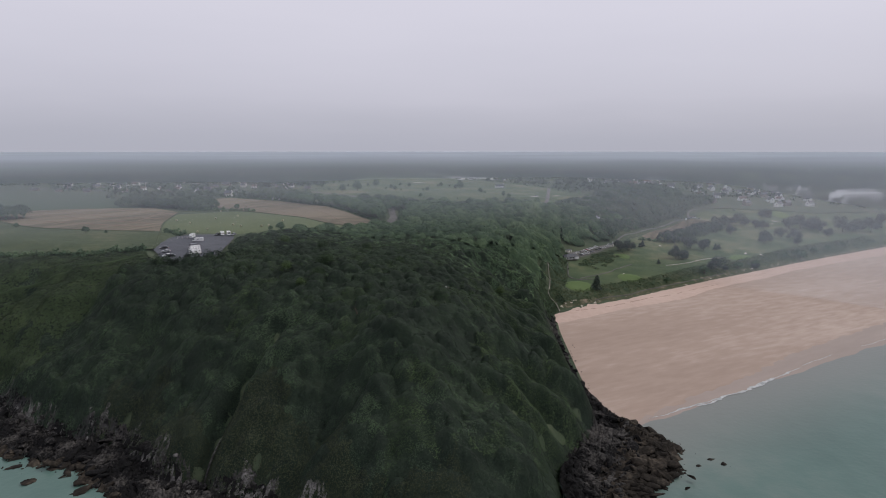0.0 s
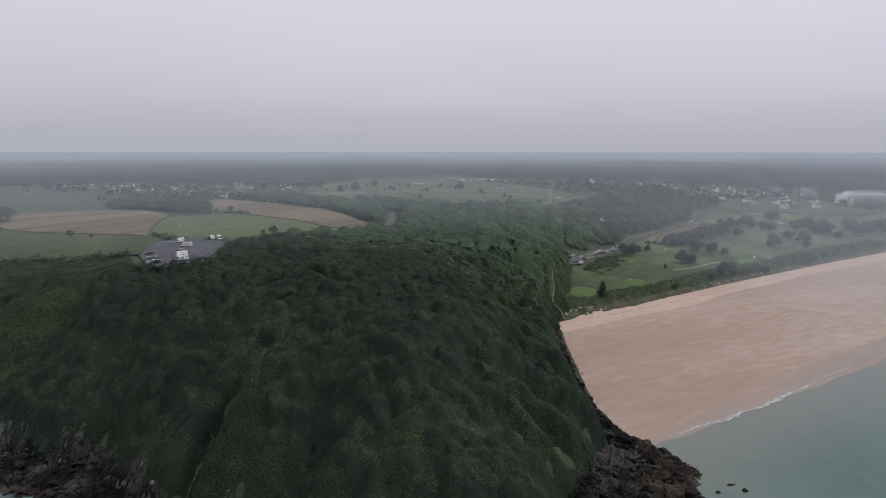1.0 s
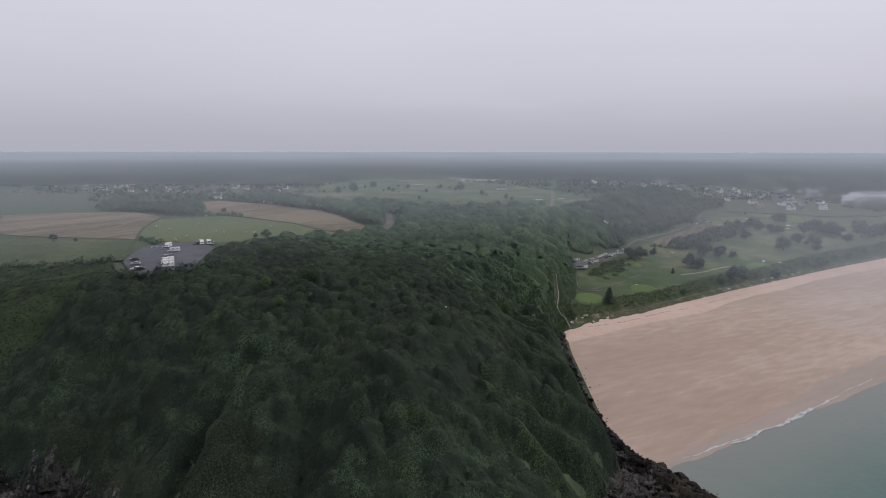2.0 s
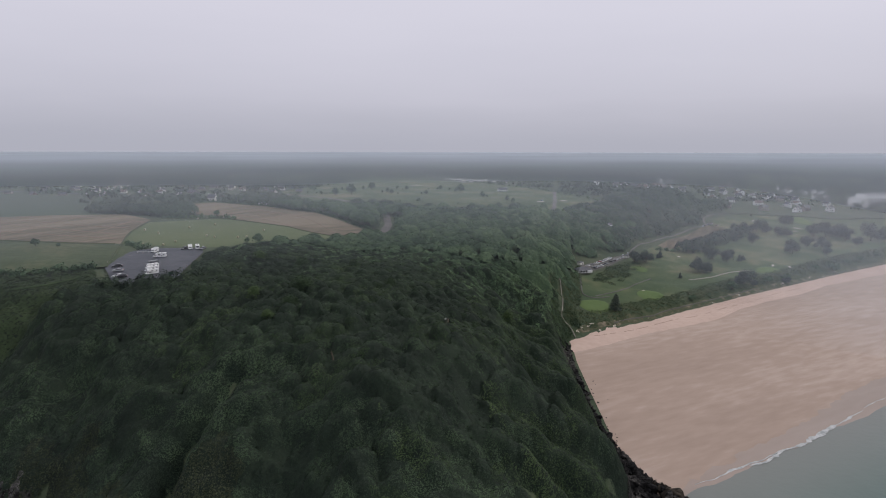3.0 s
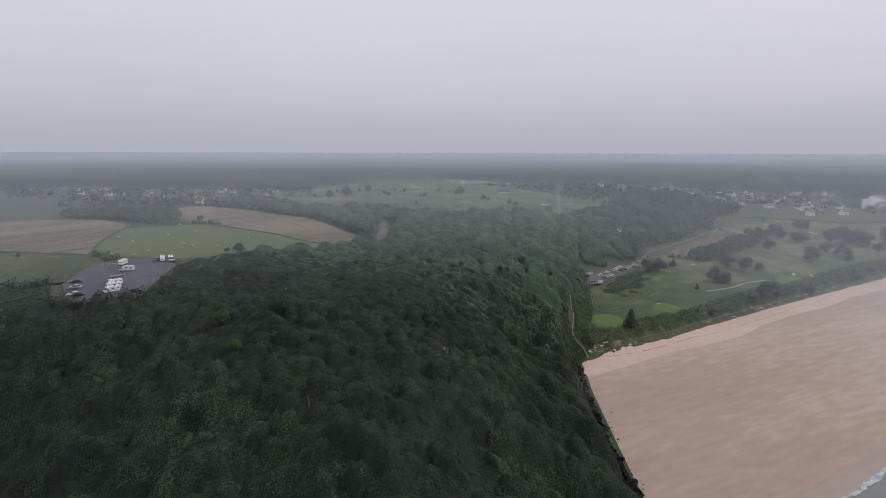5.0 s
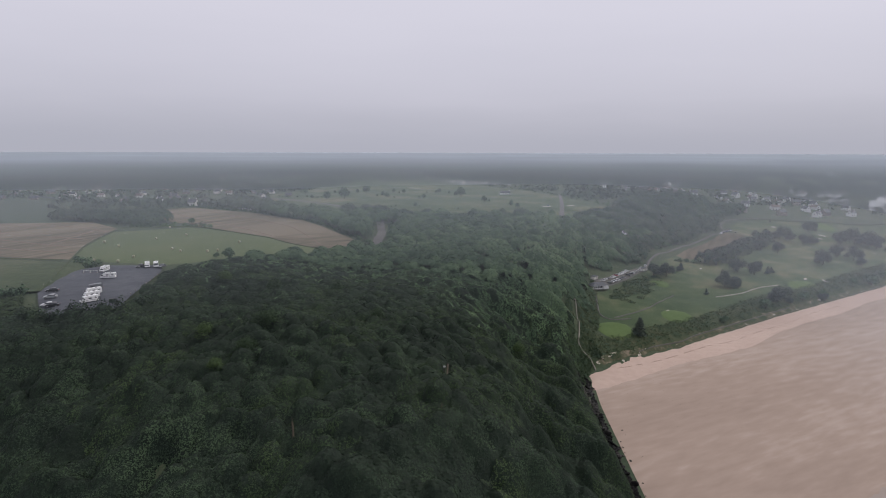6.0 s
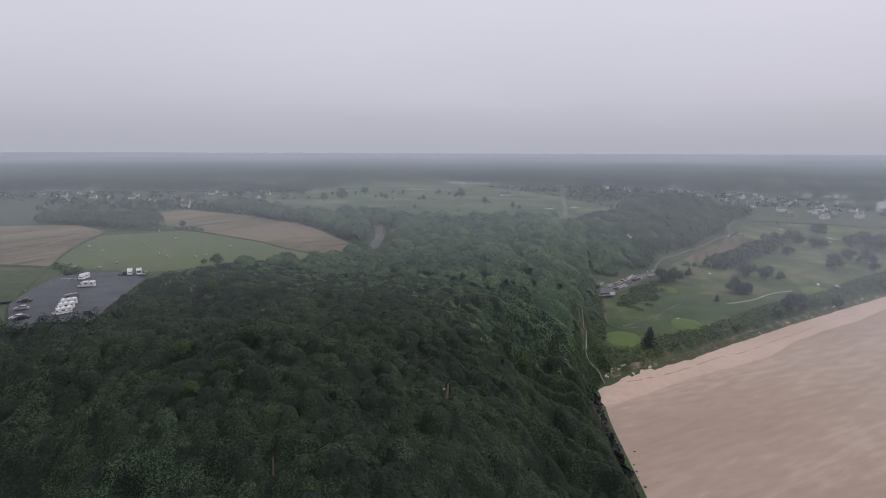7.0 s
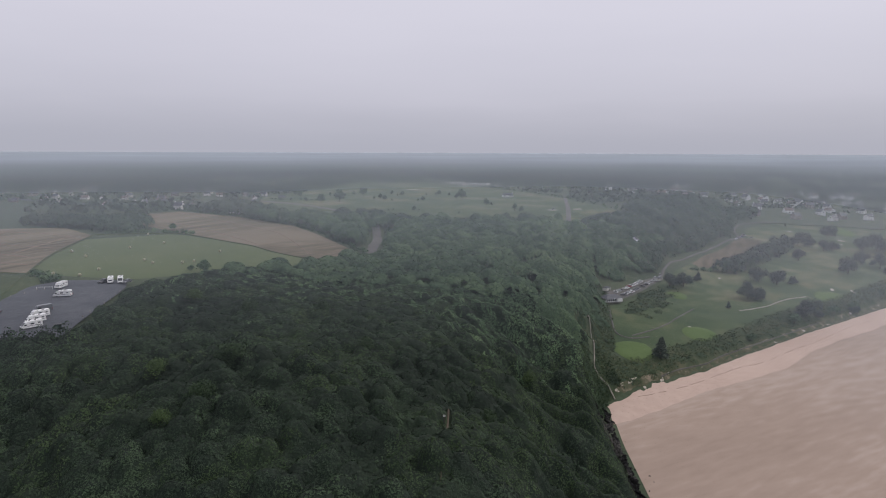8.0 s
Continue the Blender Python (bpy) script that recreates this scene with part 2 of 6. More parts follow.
def away(x, y, line, closed=False):
    """Distance to a line of points, and the nearest place on it."""
    x, y = np.asarray(x, float), np.asarray(y, float)
    best, px, py = np.full(x.shape, 1e9), x.copy(), y.copy()
    ends = np.roll(line, -1, 0) if closed else line[1:]
    for (ax, ay), (bx, by) in zip(line, ends):
        dx, dy = bx - ax, by - ay
        u = np.clip(((x - ax) * dx + (y - ay) * dy) / (dx * dx + dy * dy + 1e-9), 0, 1)
        qx, qy = ax + u * dx, ay + u * dy
        d = np.hypot(x - qx, y - qy)
        near = d < best
        best, px, py = np.where(near, d, best), np.where(near, qx, px), np.where(near, qy, py)
    return best, px, py


PHASES = np.random.RandomState(5).uniform(0, 6.28, (24, 3))


def waves(x, y, length, seed=0, octaves=3):
    """A smooth uneven relief between about -1 and 1, of that wavelength."""
    total, size = 0.0, 1.0
    for k in range(octaves):
        for j in range(3):
            a, b, c = PHASES[(seed * 5 + k * 3 + j) % 24]
            w = 6.28 / (length * (0.8 + 0.13 * j))
            total = total + size * np.sin(w * (x * math.cos(a) + y * math.sin(a)) + b + 1.3 * np.sin(w * 0.6 * (y * math.cos(a) - x * math.sin(a)) + c)) / 3
        length, size = length / 2.1, size * 0.5
    return total


def shore(x, y):
    """How far inland of the tide line a place lies, with the foot of the dune at 118."""
    s = (x - 78) * -0.5 + (y - 203) * 0.865
    return s * 118 / (101 + 28 * (1 - np.exp(-np.clip(x - 68, 0, 5000) / 220)))


def height(x, y):
    x, y = np.asarray(x, float), np.asarray(y, float)
    s = shore(x, y)
    low = np.interp(s, [-400, -60, 0, 60, 105, 118, 124, 140, 165, 250, 338, 450, 700, 1500, 4500], [-8, -4, 0, 4.5, 8.2, 9.5, 13.2, 15, 16.5, 25, 32, 36, 40, 48, 53])
    low = low + 0.09 * waves(x, y, 34, 2) * np.exp(-(s / 15) ** 2)
    low = low - np.clip((52 - x) / 16, 0, 1) * np.clip((330 - y) / 20, 0, 1) * (low + 4)
    low = low + np.where(s > 120, np.clip((s - 120) / 60, 0, 1) * 1.2 * waves(x, y, 90, 1), 0)
    top = 50 + np.interp(x, [-300, -100, 0], [3, 1.5, 0]) + np.clip((y - 500) / 800, 0, 1) * 3 * waves(x, y, 420, 2) + np.clip((y - 1500) / 1500, 0, 1) * (9 * waves(x, y, 1100, 3, 2) + 3)
    top = top + np.clip((np.hypot(x, y) - 3900) / 800, 0, 1) * (82 - top)
    top = top - np.interp(y, [230, 280, 340, 420, 500, 560, 620], [0, 3, 5, 8, 8, 4, 0]) * np.clip((x + 100) / 60, 0, 1)
    d = np.where(inside(x, y, BLUFF), away(x, y, FOOT)[0], 0)
    d = d + np.clip(d / 14, 0, 1) * np.clip((95 - d) / 40, 0, 1) * 5.0 * waves(x, y, 46, 4)
    g = np.interp(d, [0, 4, 12, 25, 40, 55, 80, 150], [0.0, 0.13, 0.34, 0.52, 0.74, 0.88, 0.97, 1.0])
    low = low + np.clip((np.hypot(x, y) - 3900) / 800, 0, 1) * (82 - low)
    h = low + (top - low) * g
    # folds that run down the slope above the beach
    h = h + np.clip(d / 10, 0, 1) * np.clip((62 - d) / 30, 0, 1) * np.clip((x - 5) / 20, 0, 1) * 3.2 * np.sin(y * 0.40 + 0.10 * x + 1.5 * np.sin(y * 0.11))
    for line, deep, wide in (([(-75, 148), (-73, 158), (-70.5, 166), (-67.5, 174), (-64, 182), (-58, 192)], 11, 4.5), ([(-47, 130), (-44, 139), (-41, 146), (-34, 158)], 4, 5)):
        gully, _, _ = away(x, y, np.array(line, float))
        h = h - deep * np.exp(-(gully / wide) ** 2) * np.clip((208 - y) / 30, 0, 1) * (g > 0.02)
    return h


def grid_mesh(name, xs, ys, z=None):
    X, Y = np.meshgrid(xs, ys)
    Z = height(X, Y) if z is None else z(X, Y)
    nx, ny = len(xs), len(ys)
    i = (np.arange(ny - 1)[:, None] * nx + np.arange(nx - 1)[None, :]).ravel()
    return raw_mesh(name, np.stack([X, Y, Z], -1).reshape(-1, 3), np.stack([i, i + 1, i + nx + 1, i + nx], -1))


def raw_mesh(name, verts, faces):
    """A mesh from arrays of places and of faces that all have the same number of corners."""
    me = bpy.data.meshes.new(name)
    faces = np.asarray(faces, np.int32)
    k = faces.shape[1]
    me.vertices.add(len(verts))
    me.vertices.foreach_set("co", np.asarray(verts, np.float32).ravel())
    me.loops.add(faces.size)
    me.loops.foreach_set("vertex_index", faces.ravel())
    me.polygons.add(len(faces))
    me.polygons.foreach_set("loop_start", np.arange(0, faces.size, k, dtype=np.int32))
    me.polygons.foreach_set("loop_total", np.full(len(faces), k, np.int32))
    me.update(calc_edges=True)
    return me


def smooth(me):
    me.polygons.foreach_set("use_smooth", np.ones(len(me.polygons), bool))
    return me


def stretch_out(a, b, step, low, high, grow=1.12):
    """Places every step from a to b, then ever wider out to low and high."""
    v = list(np.arange(a, b + 0.1, step))
    w = step
    while v[-1] < high:
        w *= grow
        v.append(min(v[-1] + w, high))
    w = step
    while v[0] > low:
        w *= grow
        v.insert(0, max(v[0] - w, low))
    return np.array(v)


def ground_level(x, y):
    """The soil, a little below the roots of the scrub on the headland."""
    return height(x, y) - np.where(inside(x, y, BLUFF) & (y < 330) & (x > -260), 0.7, 0)


ground = new("ground", smooth(grid_mesh("ground", stretch_out(-260, 480, 4, -4800, 4800), stretch_out(100, 610, 4, -1500, 4800), ground_level)))
ground.data.materials.append(M_EARTH)
tagged(ground, "dark green scrub-covered land rising to a plateau", "ground", kind="structure")

sea = new("water", grid_mesh("water", stretch_out(-200, 400, 20, -4800, 4800, 1.3), stretch_out(-100, 420, 20, -4000, 1500, 1.3), lambda X, Y: X * 0))
sea.data.materials.append(M_SEA)
tagged(sea, "calm grey-green shallow sea with faint ripples", "sea", kind="structure")


def patch(name, poly, material_, label, category, step=4.0, lift=0.3, ragged=0.0):
    """A sheet of field, lawn or sand that lies on the ground within an outline."""
    poly = np.array(poly, float)
    (x0, y0), (x1, y1) = poly.min(0), poly.max(0)
    xs, ys = np.arange(x0 - step, x1 + 2 * step, step), np.arange(y0 - step, y1 + 2 * step, step)
    X, Y = np.meshgrid(xs, ys)
    nx = len(xs)
    cells = inside(X[:-1, :-1] + step / 2, Y[:-1, :-1] + step / 2, poly)
    r, c = np.nonzero(cells)
    i = r * nx + c
    faces = np.stack([i, i + 1, i + nx + 1, i + nx], -1)
    count = np.bincount(faces.ravel(), minlength=X.size)
    X, Y = X.ravel().copy(), Y.ravel().copy()
    rim = (count > 0) & (count < 4)
    _, px, py = away(X[rim], Y[rim], poly, True)
    X[rim], Y[rim] = px + ragged * waves(px, py, 14, 1), py + ragged * waves(px, py, 11, 2)
    used = np.nonzero(count)[0]
    place = np.zeros(X.size, np.int32)
    place[used] = np.arange(len(used))
    Z = height(X[used], Y[used]) + np.where(rim[used], lift * 0.3, lift)
    ob = new(name, smooth(raw_mesh(name, np.stack([X[used], Y[used], Z], -1), place[faces])))
    ob.data.materials.append(material_)
    return tagged(ob, label, category, kind="structure")


def curve_through(points, step):
    """Places every step metres along a smooth line through points."""
    p = np.array(points, float)
    out = []
    for k in range(len(p) - 1):
        a, b, c, d = p[max(k - 1, 0)], p[k], p[k + 1], p[min(k + 2, len(p) - 1)]
        for u in np.linspace(0, 1, max(2, int(np.hypot(*(c - b)[:2]) / step) + 1))[:-1]:
            out.append(0.5 * (2 * b + (c - a) * u + (2 * a - 5 * b + 4 * c - d) * u * u + (3 * b - a - 3 * c + d) * u ** 3))
    return np.array(out + [p[-1]])


def strip(name, points, width, material_, label, category, lift=0.45, step=3.0):
    """A road or path laid over the ground along a line."""
    line = curve_through(points, step)
    way = np.gradient(line, axis=0)
    way /= np.linalg.norm(way, axis=1)[:, None] + 1e-9
    side = np.stack([-way[:, 1], way[:, 0]], -1)
    rows_ = []
    for u in (-0.5, -0.17, 0.17, 0.5):
        wob = 1 + 0.12 * waves(line[:, 0], line[:, 1], 9, 3)
        q = line + side * (u * width * wob)[:, None]
        rows_.append(np.column_stack([q, height(q[:, 0], q[:, 1]) + (lift if abs(u) < 0.3 else lift * 0.5)]))
    v = np.stack(rows_, 1).reshape(-1, 3)
    i = np.concatenate([np.arange(len(line) - 1) * 4 + k for k in range(3)])
    ob = new(name, smooth(raw_mesh(name, v, np.stack([i, i + 4, i + 5, i + 1], -1))))
    ob.data.materials.append(material_)
    return tagged(ob, label, category, kind="structure")


# the fields, lawns and sands of the plan
TIDE = [(66, 196), (78, 203), (106, 218), (136, 235), (170, 258), (238, 296), (400, 390), (700, 563), (1500, 1025)]
DUNE = [(1500, 1166), (700, 700), (432, 545), (308, 471), (240, 428), (190, 396), (138, 361), (114, 344), (86, 328), (66, 313), (62, 309)]
BEACH = TIDE + DUNE + [(61, 285), (60.5, 236), (59.5, 205)]
DRY = [(61, 297), (66, 299), (84, 310), (104, 324), (130, 338), (155, 352), (178, 372), (206, 391), (234, 407), (268, 432), (303, 452), (340, 473), (410, 513), (690, 672), (1500, 1137)] + DUNE
WASH = [(66, 199), (80, 208), (106, 225), (136, 244), (170, 270), (238, 312), (400, 404), (700, 580), (1500, 1045)]
patch("wet_beach", [(x + 6, y - 10) for x, y in TIDE] + WASH[::-1], M_SHEEN, "smooth wet sand at the water's edge", "beach", 3, 0.2, 1.6)
patch("beach", [(x + 6, y - 10) for x, y in TIDE] + [(x + 3.5, y - 6) for x, y in DUNE[:-2]] + [(62, 300), (60.5, 285), (59.5, 236), (59, 205)], M_WETSAND, "broad damp beach of ribbed pinkish sand", "beach", 6, 0.12)
patch("upper_beach", DRY, M_SAND, "strip of dry pale sand below the dunes", "beach", 2, 0.3, 0.45)
LINKS = [(1200, 1015), (700, 727), (444, 578), (317, 503), (242, 449), (189, 416), (150, 386), (128, 370), (108, 360), (98, 352), (92, 344), (80, 340), (76, 350), (86, 385), (92, 412), (110, 428), (132, 452), (150, 476), (160, 492), (174, 508), (190, 520), (220, 554), (246, 582), (274, 614), (288, 650), (308, 678), (330, 698), (400, 700), (500, 705), (640, 760), (1000, 1000)]
patch("golf_links", LINKS, M_GRASS, "mown golf links of muted green grass", "golf course", 5, 0.25)
MEADOW = [(-168, 339), (-121, 331), (-100, 342), (-82, 362), (-53, 392), (-55, 400), (-88, 403), (-150, 447), (-163, 451), (-199, 428), (-185, 380), (-173, 350)]
patch("meadow", MEADOW, M_MEADOW, "fresh green mown hay meadow with round bales", "field", 4, 0.3)
STUBBLE_EAST = [(-53, 396), (-42, 409), (-50, 440), (-81, 479), (-150, 541), (-214, 579), (-231, 560), (-225, 525), (-200, 490), (-160, 458), (-150, 449), (-88, 405)]
patch("stubble_field", STUBBLE_EAST, M_STUBBLE, "harvested straw-coloured stubble field", "field", 4, 0.3)
STUBBLE_WEST = [(-168, 341), (-174, 352), (-186, 381), (-200, 430), (-206, 445), (-240, 474), (-300, 462), (-330, 440), (-400, 470), (-460, 440), (-330, 400), (-250, 352)]
patch("stubble_field", STUBBLE_WEST, M_STUBBLE, "harvested straw-coloured stubble field with tractor lines", "field", 4, 0.3)
PASTURE = [(-146, 287), (-150, 320), (-160, 335), (-176, 337), (-250, 349), (-330, 396), (-470, 430), (-420, 330), (-280, 300), (-223, 290), (-177, 284)]
patch("pasture", PASTURE, M_ROUGHGRASS, "tufted green pasture on the cliff top", "field", 4, 0.3)
CROP = [(-240, 478), (-281, 500), (-320, 560), (-355, 623), (-401, 640), (-512, 668), (-800, 700), (-760, 480), (-460, 460), (-330, 445)]
patch("crop_field", CROP, M_CROP, "dark green field of standing crop", "field", 6, 0.35)
PLATEAU_LINKS = [(-195, 705), (-172, 802), (-135, 970), (-10, 1046), (60, 960), (99, 871), (131, 766), (162, 640), (161, 599), (120, 562), (97, 557), (60, 556), (0, 556), (-28, 566), (-55, 578), (-80, 562), (-100, 544), (-122, 548), (-146, 588), (-172, 640)]
patch("golf_course", PLATEAU_LINKS, M_GRASS, "pale green golf course on the plateau", "golf course", 6, 0.35)
CARPARK = [(-131, 264), (-146, 285), (-152, 305), (-154, 320), (-146, 329), (-122, 330), (-117, 318), (-113, 297), (-109, 277), (-106, 266), (-112, 261), (-124, 261)]
patch("parking_area", CARPARK, M_ASPHALT, "worn grey asphalt parking area on the cliff top", "car park", 2.5, 0.5)
LOT = [(93, 427), (100, 424), (110, 432), (128, 452), (142, 468), (139, 472), (127, 462), (111, 446), (97, 436)]
patch("parking_area", LOT, M_PATH, "narrow grey car park under the wooded bluff", "car park", 2.5, 0.6)

# ground that lies between the links and the sand
DUNES = [(1500, 1167), (700, 701), (432, 546), (308, 472), (240, 429), (190, 397), (138, 362), (114, 345), (86, 329), (69, 317), (65, 313), (60.5, 309), (61, 322), (64, 334), (70, 348), (80, 342), (92, 346), (98, 354), (108, 362), (128, 372), (150, 388), (189, 418), (242, 451), (317, 505), (444, 580), (700, 729), (1500, 1190)]
patch("dune_bank", DUNES, M_DUNE, "tussocky dune grass bank above the beach", "dune", 3, 0.2, 0.5)
DUNE_FRONT = [(700, 701), (432, 546), (308, 472), (240, 429), (190, 397), (138, 362), (114, 345), (86, 329), (69, 317), (68, 320), (85, 331.5), (113, 348.5), (137, 366), (189, 401), (239, 433), (307, 476), (431, 550), (700, 705)]
M_MARRAM = material("marram_and_sand", [(0.04, 0.055, 0.026), (0.085, 0.085, 0.05), (0.26, 0.21, 0.155)], 0.7, 0.12, 0.95, 0.2, spread=0.2)
patch("dune_front", DUNE_FRONT, M_MARRAM, "sandy dune edge with thin tufts of marram grass", "dune", 1.4, 0.42, 0.6)
BARE = [(176, 508), (202, 541), (232, 575), (272, 622), (288, 610), (262, 578), (236, 546), (206, 512), (186, 504)]
patch("bare_ground", BARE, M_STUBBLE, "worn buff bare ground beside the valley road", "bare ground", 4, 0.35)


def oval(x, y, rx, ry, turn=0.0, n=18, uneven=0.12, seed=1):
    a = np.linspace(0, 2 * math.pi, n, endpoint=False)
    r = 1 + uneven * np.sin(2 * a + seed) + uneven * 0.6 * np.sin(3 * a + 2.3 * seed)
    c, s_ = math.cos(radians(turn)), math.sin(radians(turn))
    return np.column_stack([x + r * (rx * np.cos(a) * c - ry * np.sin(a) * s_), y + r * (rx * np.cos(a) * s_ + ry * np.sin(a) * c)])


for k, (gx, gy, grx, gry) in enumerate(((85.8, 352.6, 9.0, 11.5), (125.0, 377.0, 8.5, 9), (238.6, 453.7, 11, 8), (285, 590, 14, 9), (400, 680, 24, 9), (140, 440, 8, 5))):
    patch("putting_green", oval(gx, gy, grx, gry, 20 * k, seed=k), M_GREEN, "smooth bright putting green", "golf green", 2, 0.5)
for k, (gx, gy, grx, gry) in enumerate(((124.6, 385.2, 4.0, 1.3), (99, 372, 2.4, 1.0), (184, 481, 8, 1.4), (250, 467, 6, 1.6), (262, 465, 5, 1.4), (342, 668, 6, 2), (278, 573, 5, 1.6), (361, 622, 4, 2), (355, 612, 5, 2), (367, 563, 6, 1.6), (287, 537, 4, 1.2),
                                        (-38, 883, 12, 6), (100, 625, 6, 3), (91, 575, 6, 2), (125, 636, 6, 3), (58, 574, 7, 3), (76, 600, 5, 2))):
    patch("sand_bunker", oval(gx, gy, grx * 0.9, gry * 0.7, 25 + 13 * k, seed=k, uneven=0.2), M_BUNKER, "pale sand bunker in the golf turf", "bunker", 1.2, 0.65)
BARE_SAND = [(70.6, 320.8, 2.2), (75.9, 324.8, 2.8), (80.0, 325.5, 1.6), (73.2, 320.4, 1.8), (81.5, 324.3, 1.5), (67.9, 317.6, 1.4)]
rs = np.random.RandomState(72)
edge = curve_through(DUNE[::-1][2:11], 1.0)
for k in range(34):
    x, y = edge[int(rs.uniform(0, 1) ** 1.4 * 330)]
    inland = rs.uniform(1.0, 3.6)
    BARE_SAND.append((x - 0.5 * inland, y + 0.865 * inland, rs.uniform(0.9, 2.6)))
for k, (gx, gy, grx) in enumerate(BARE_SAND):
    patch("sand_blowout", oval(gx, gy, grx, grx * 0.34, 33 + 7 * math.sin(k), seed=k, uneven=0.38), M_MARRAM if k % 4 == 3 else M_BUNKER, "bare pale sand showing through the dune grass", "dune", 0.7, 0.55)

strip("footpath", [(66, 313), (63.5, 322), (62.5, 330), (65, 341), (67, 352), (67, 366), (66, 380)], 0.48, M_GRAVEL, "pale trodden footpath down the slope to the beach", "path", 0.9, 1.5)
strip("footpath", [(0.3, 196), (0.7, 205), (0.9, 213), (1.7, 221)], 0.22, M_EARTHPATH, "narrow earth path through the scrub", "path", 1.3, 1.5)
strip("footpath", [(1.7, 221), (2.1, 228), (2.4, 236)], 0.5, M_EARTHPATH, "trodden earth path along the ridge", "path", 0.6, 1.5)
strip("footpath", [(-31.6, 198), (-30.4, 194), (-29.4, 190.5)], 0.4, M_EARTHPATH, "short earth path through the scrub", "path", 0.6, 1.5)
strip("footpath", [(90.5, 332.5), (100.4, 339.7), (116.9, 349.6), (124.7, 355.8), (136.4, 363.9), (157.3, 378.0), (180.2, 393.2), (205.8, 410.5)], 0.24, M_PATH, "thin sandy footpath along the dune top", "path", 0.8, 2)
strip("grass_bank", [(-204.4, 257.5), (-193.6, 261.1), (-180.3, 262.9), (-161.9, 262.9), (-148.3, 272.4)], 0.9, M_SLOPE_GRASS, "grassy bank running down the seaward slope", "grass bank", 1.2, 2)
strip("gully_edge", [(-74, 147), (-71.5, 157), (-68.8, 166), (-65.8, 174), (-62.5, 181)], 0.8, M_PALEROCK, "pale bare rock along the edge of the gully", "rocks", 1.7, 1.5)
strip("cart_path", [(89.3, 404.0), (86.1, 387.5), (84.1, 374.2), (87.8, 367.0), (98.5, 369.0)], 0.9, M_PATH, "worn grey cart path on the links", "path", 0.7, 2)
strip("cart_path", [(90.4, 370.0), (101.4, 377.1), (111.7, 386.2), (121.4, 396.4), (131.1, 407.5), (139.7, 417.6)], 0.8, M_PATH, "worn grey cart path on the links", "path", 0.7, 2)
strip("cart_path", [(164.8, 416.4), (175.4, 420.5), (186.1, 425.6), (197.2, 434.7), (207.0, 441.8), (222.2, 449.7)], 0.7, M_GRAVEL, "pale gravel cart path on the links", "path", 0.7, 2)
strip("road", [(140, 470), (145, 478), (152, 493), (166, 513), (180, 524), (213, 562), (239, 590), (267, 621), (280, 654), (300, 683), (325, 703), (360, 704), (441, 702), (560, 740), (800, 900)], 1.9, M_PATH, "grey winding road up the valley", "road", 0.8)
strip("road", [(84, 520), (97, 552), (112, 614), (136, 740), (144, 780)], 4.0, M_PATH, "grey straight road across the golf course", "road", 0.9, 5)
strip("road", [(-40, 420), (-41, 439), (-42, 463), (-44, 502), (-60, 560), (-130, 640), (-200, 690)], 6.0, M_PATH, "pale grey lane between tall trees", "road", 0.8)
strip("road", [(-700, 700), (-480, 690), (-340, 640), (-240, 600), (-200, 640), (-190, 700), (-240, 800), (-330, 1000)], 6.0, M_ASPHALT, "grey village street", "road", 0.8, 6)
strip("hedge_bank", [(330, 699), (379, 697), (441, 696), (540, 726)], 2.0, M_EARTH, "dark hedge bank closing the links", "hedge", 1.8, 4)
strip("field_bank", [(-146, 286), (-168, 338), (-186, 381), (-200, 430), (-204, 446)], 1.0, M_ROUGHGRASS, "dark grassy bank between the fields", "field bank", 0.7, 3)
strip("field_bank", [(-172, 339), (-250, 351), (-330, 399), (-460, 438)], 1.0, M_ROUGHGRASS, "dark grassy bank between the fields", "field bank", 0.7, 3)
strip("field_bank", [(-55, 398), (-88, 404), (-150, 448), (-166, 453), (-203, 444)], 1.0, M_ROUGHGRASS, "dark grassy bank between the fields", "field bank", 0.7, 3)
for line in ([(-190, 372), (-230, 388), (-300, 420), (-350, 430)], [(-196, 398), (-240, 410), (-300, 436), (-330, 436)], [(-200, 425), (-232, 446), (-280, 452), (-300, 446)], [(-180, 356), (-225, 368), (-280, 386), (-320, 404)], [(-205, 380), (-214, 440)], [(-250, 362), (-262, 456)],
             [(-100, 418), (-140, 462), (-200, 520), (-222, 552)], [(-70, 412), (-100, 460), (-160, 520), (-205, 565)]):
    strip("tractor_track", line, 0.5, M_SEAWEED, "faint tractor line in the stubble", "field track", 0.5, 3)
# broken strand line on the dry sand
rs = np.random.RandomState(71)
strand = curve_through([(76.2, 317.1), (95.0, 326.1), (110.4, 335.3), (128.2, 347.4), (145.6, 356.4), (167.4, 371.6), (190.8, 386.8), (219.1, 407.1), (247.1, 424.2)], 1.0)
at = 0
while at < len(strand) - 8:
    run_ = strand[at:at + rs.randint(4, 13)]
    strip("strand_line", [tuple(p + rs.normal(size=2) * 0.12) for p in run_[::3]], rs.uniform(0.1, 0.2), M_SEAWEED, "broken brown line of seaweed on the sand", "seaweed", 0.42, 1)
    at += len(run_) + rs.randint(0, 5)


# ---- vegetation ----
M_BRIGHT = material("yellow_green_leaves", [(0.038, 0.066, 0.022), (0.066, 0.104, 0.034)], 0.6, 0.1, 0.75, island=0.2)


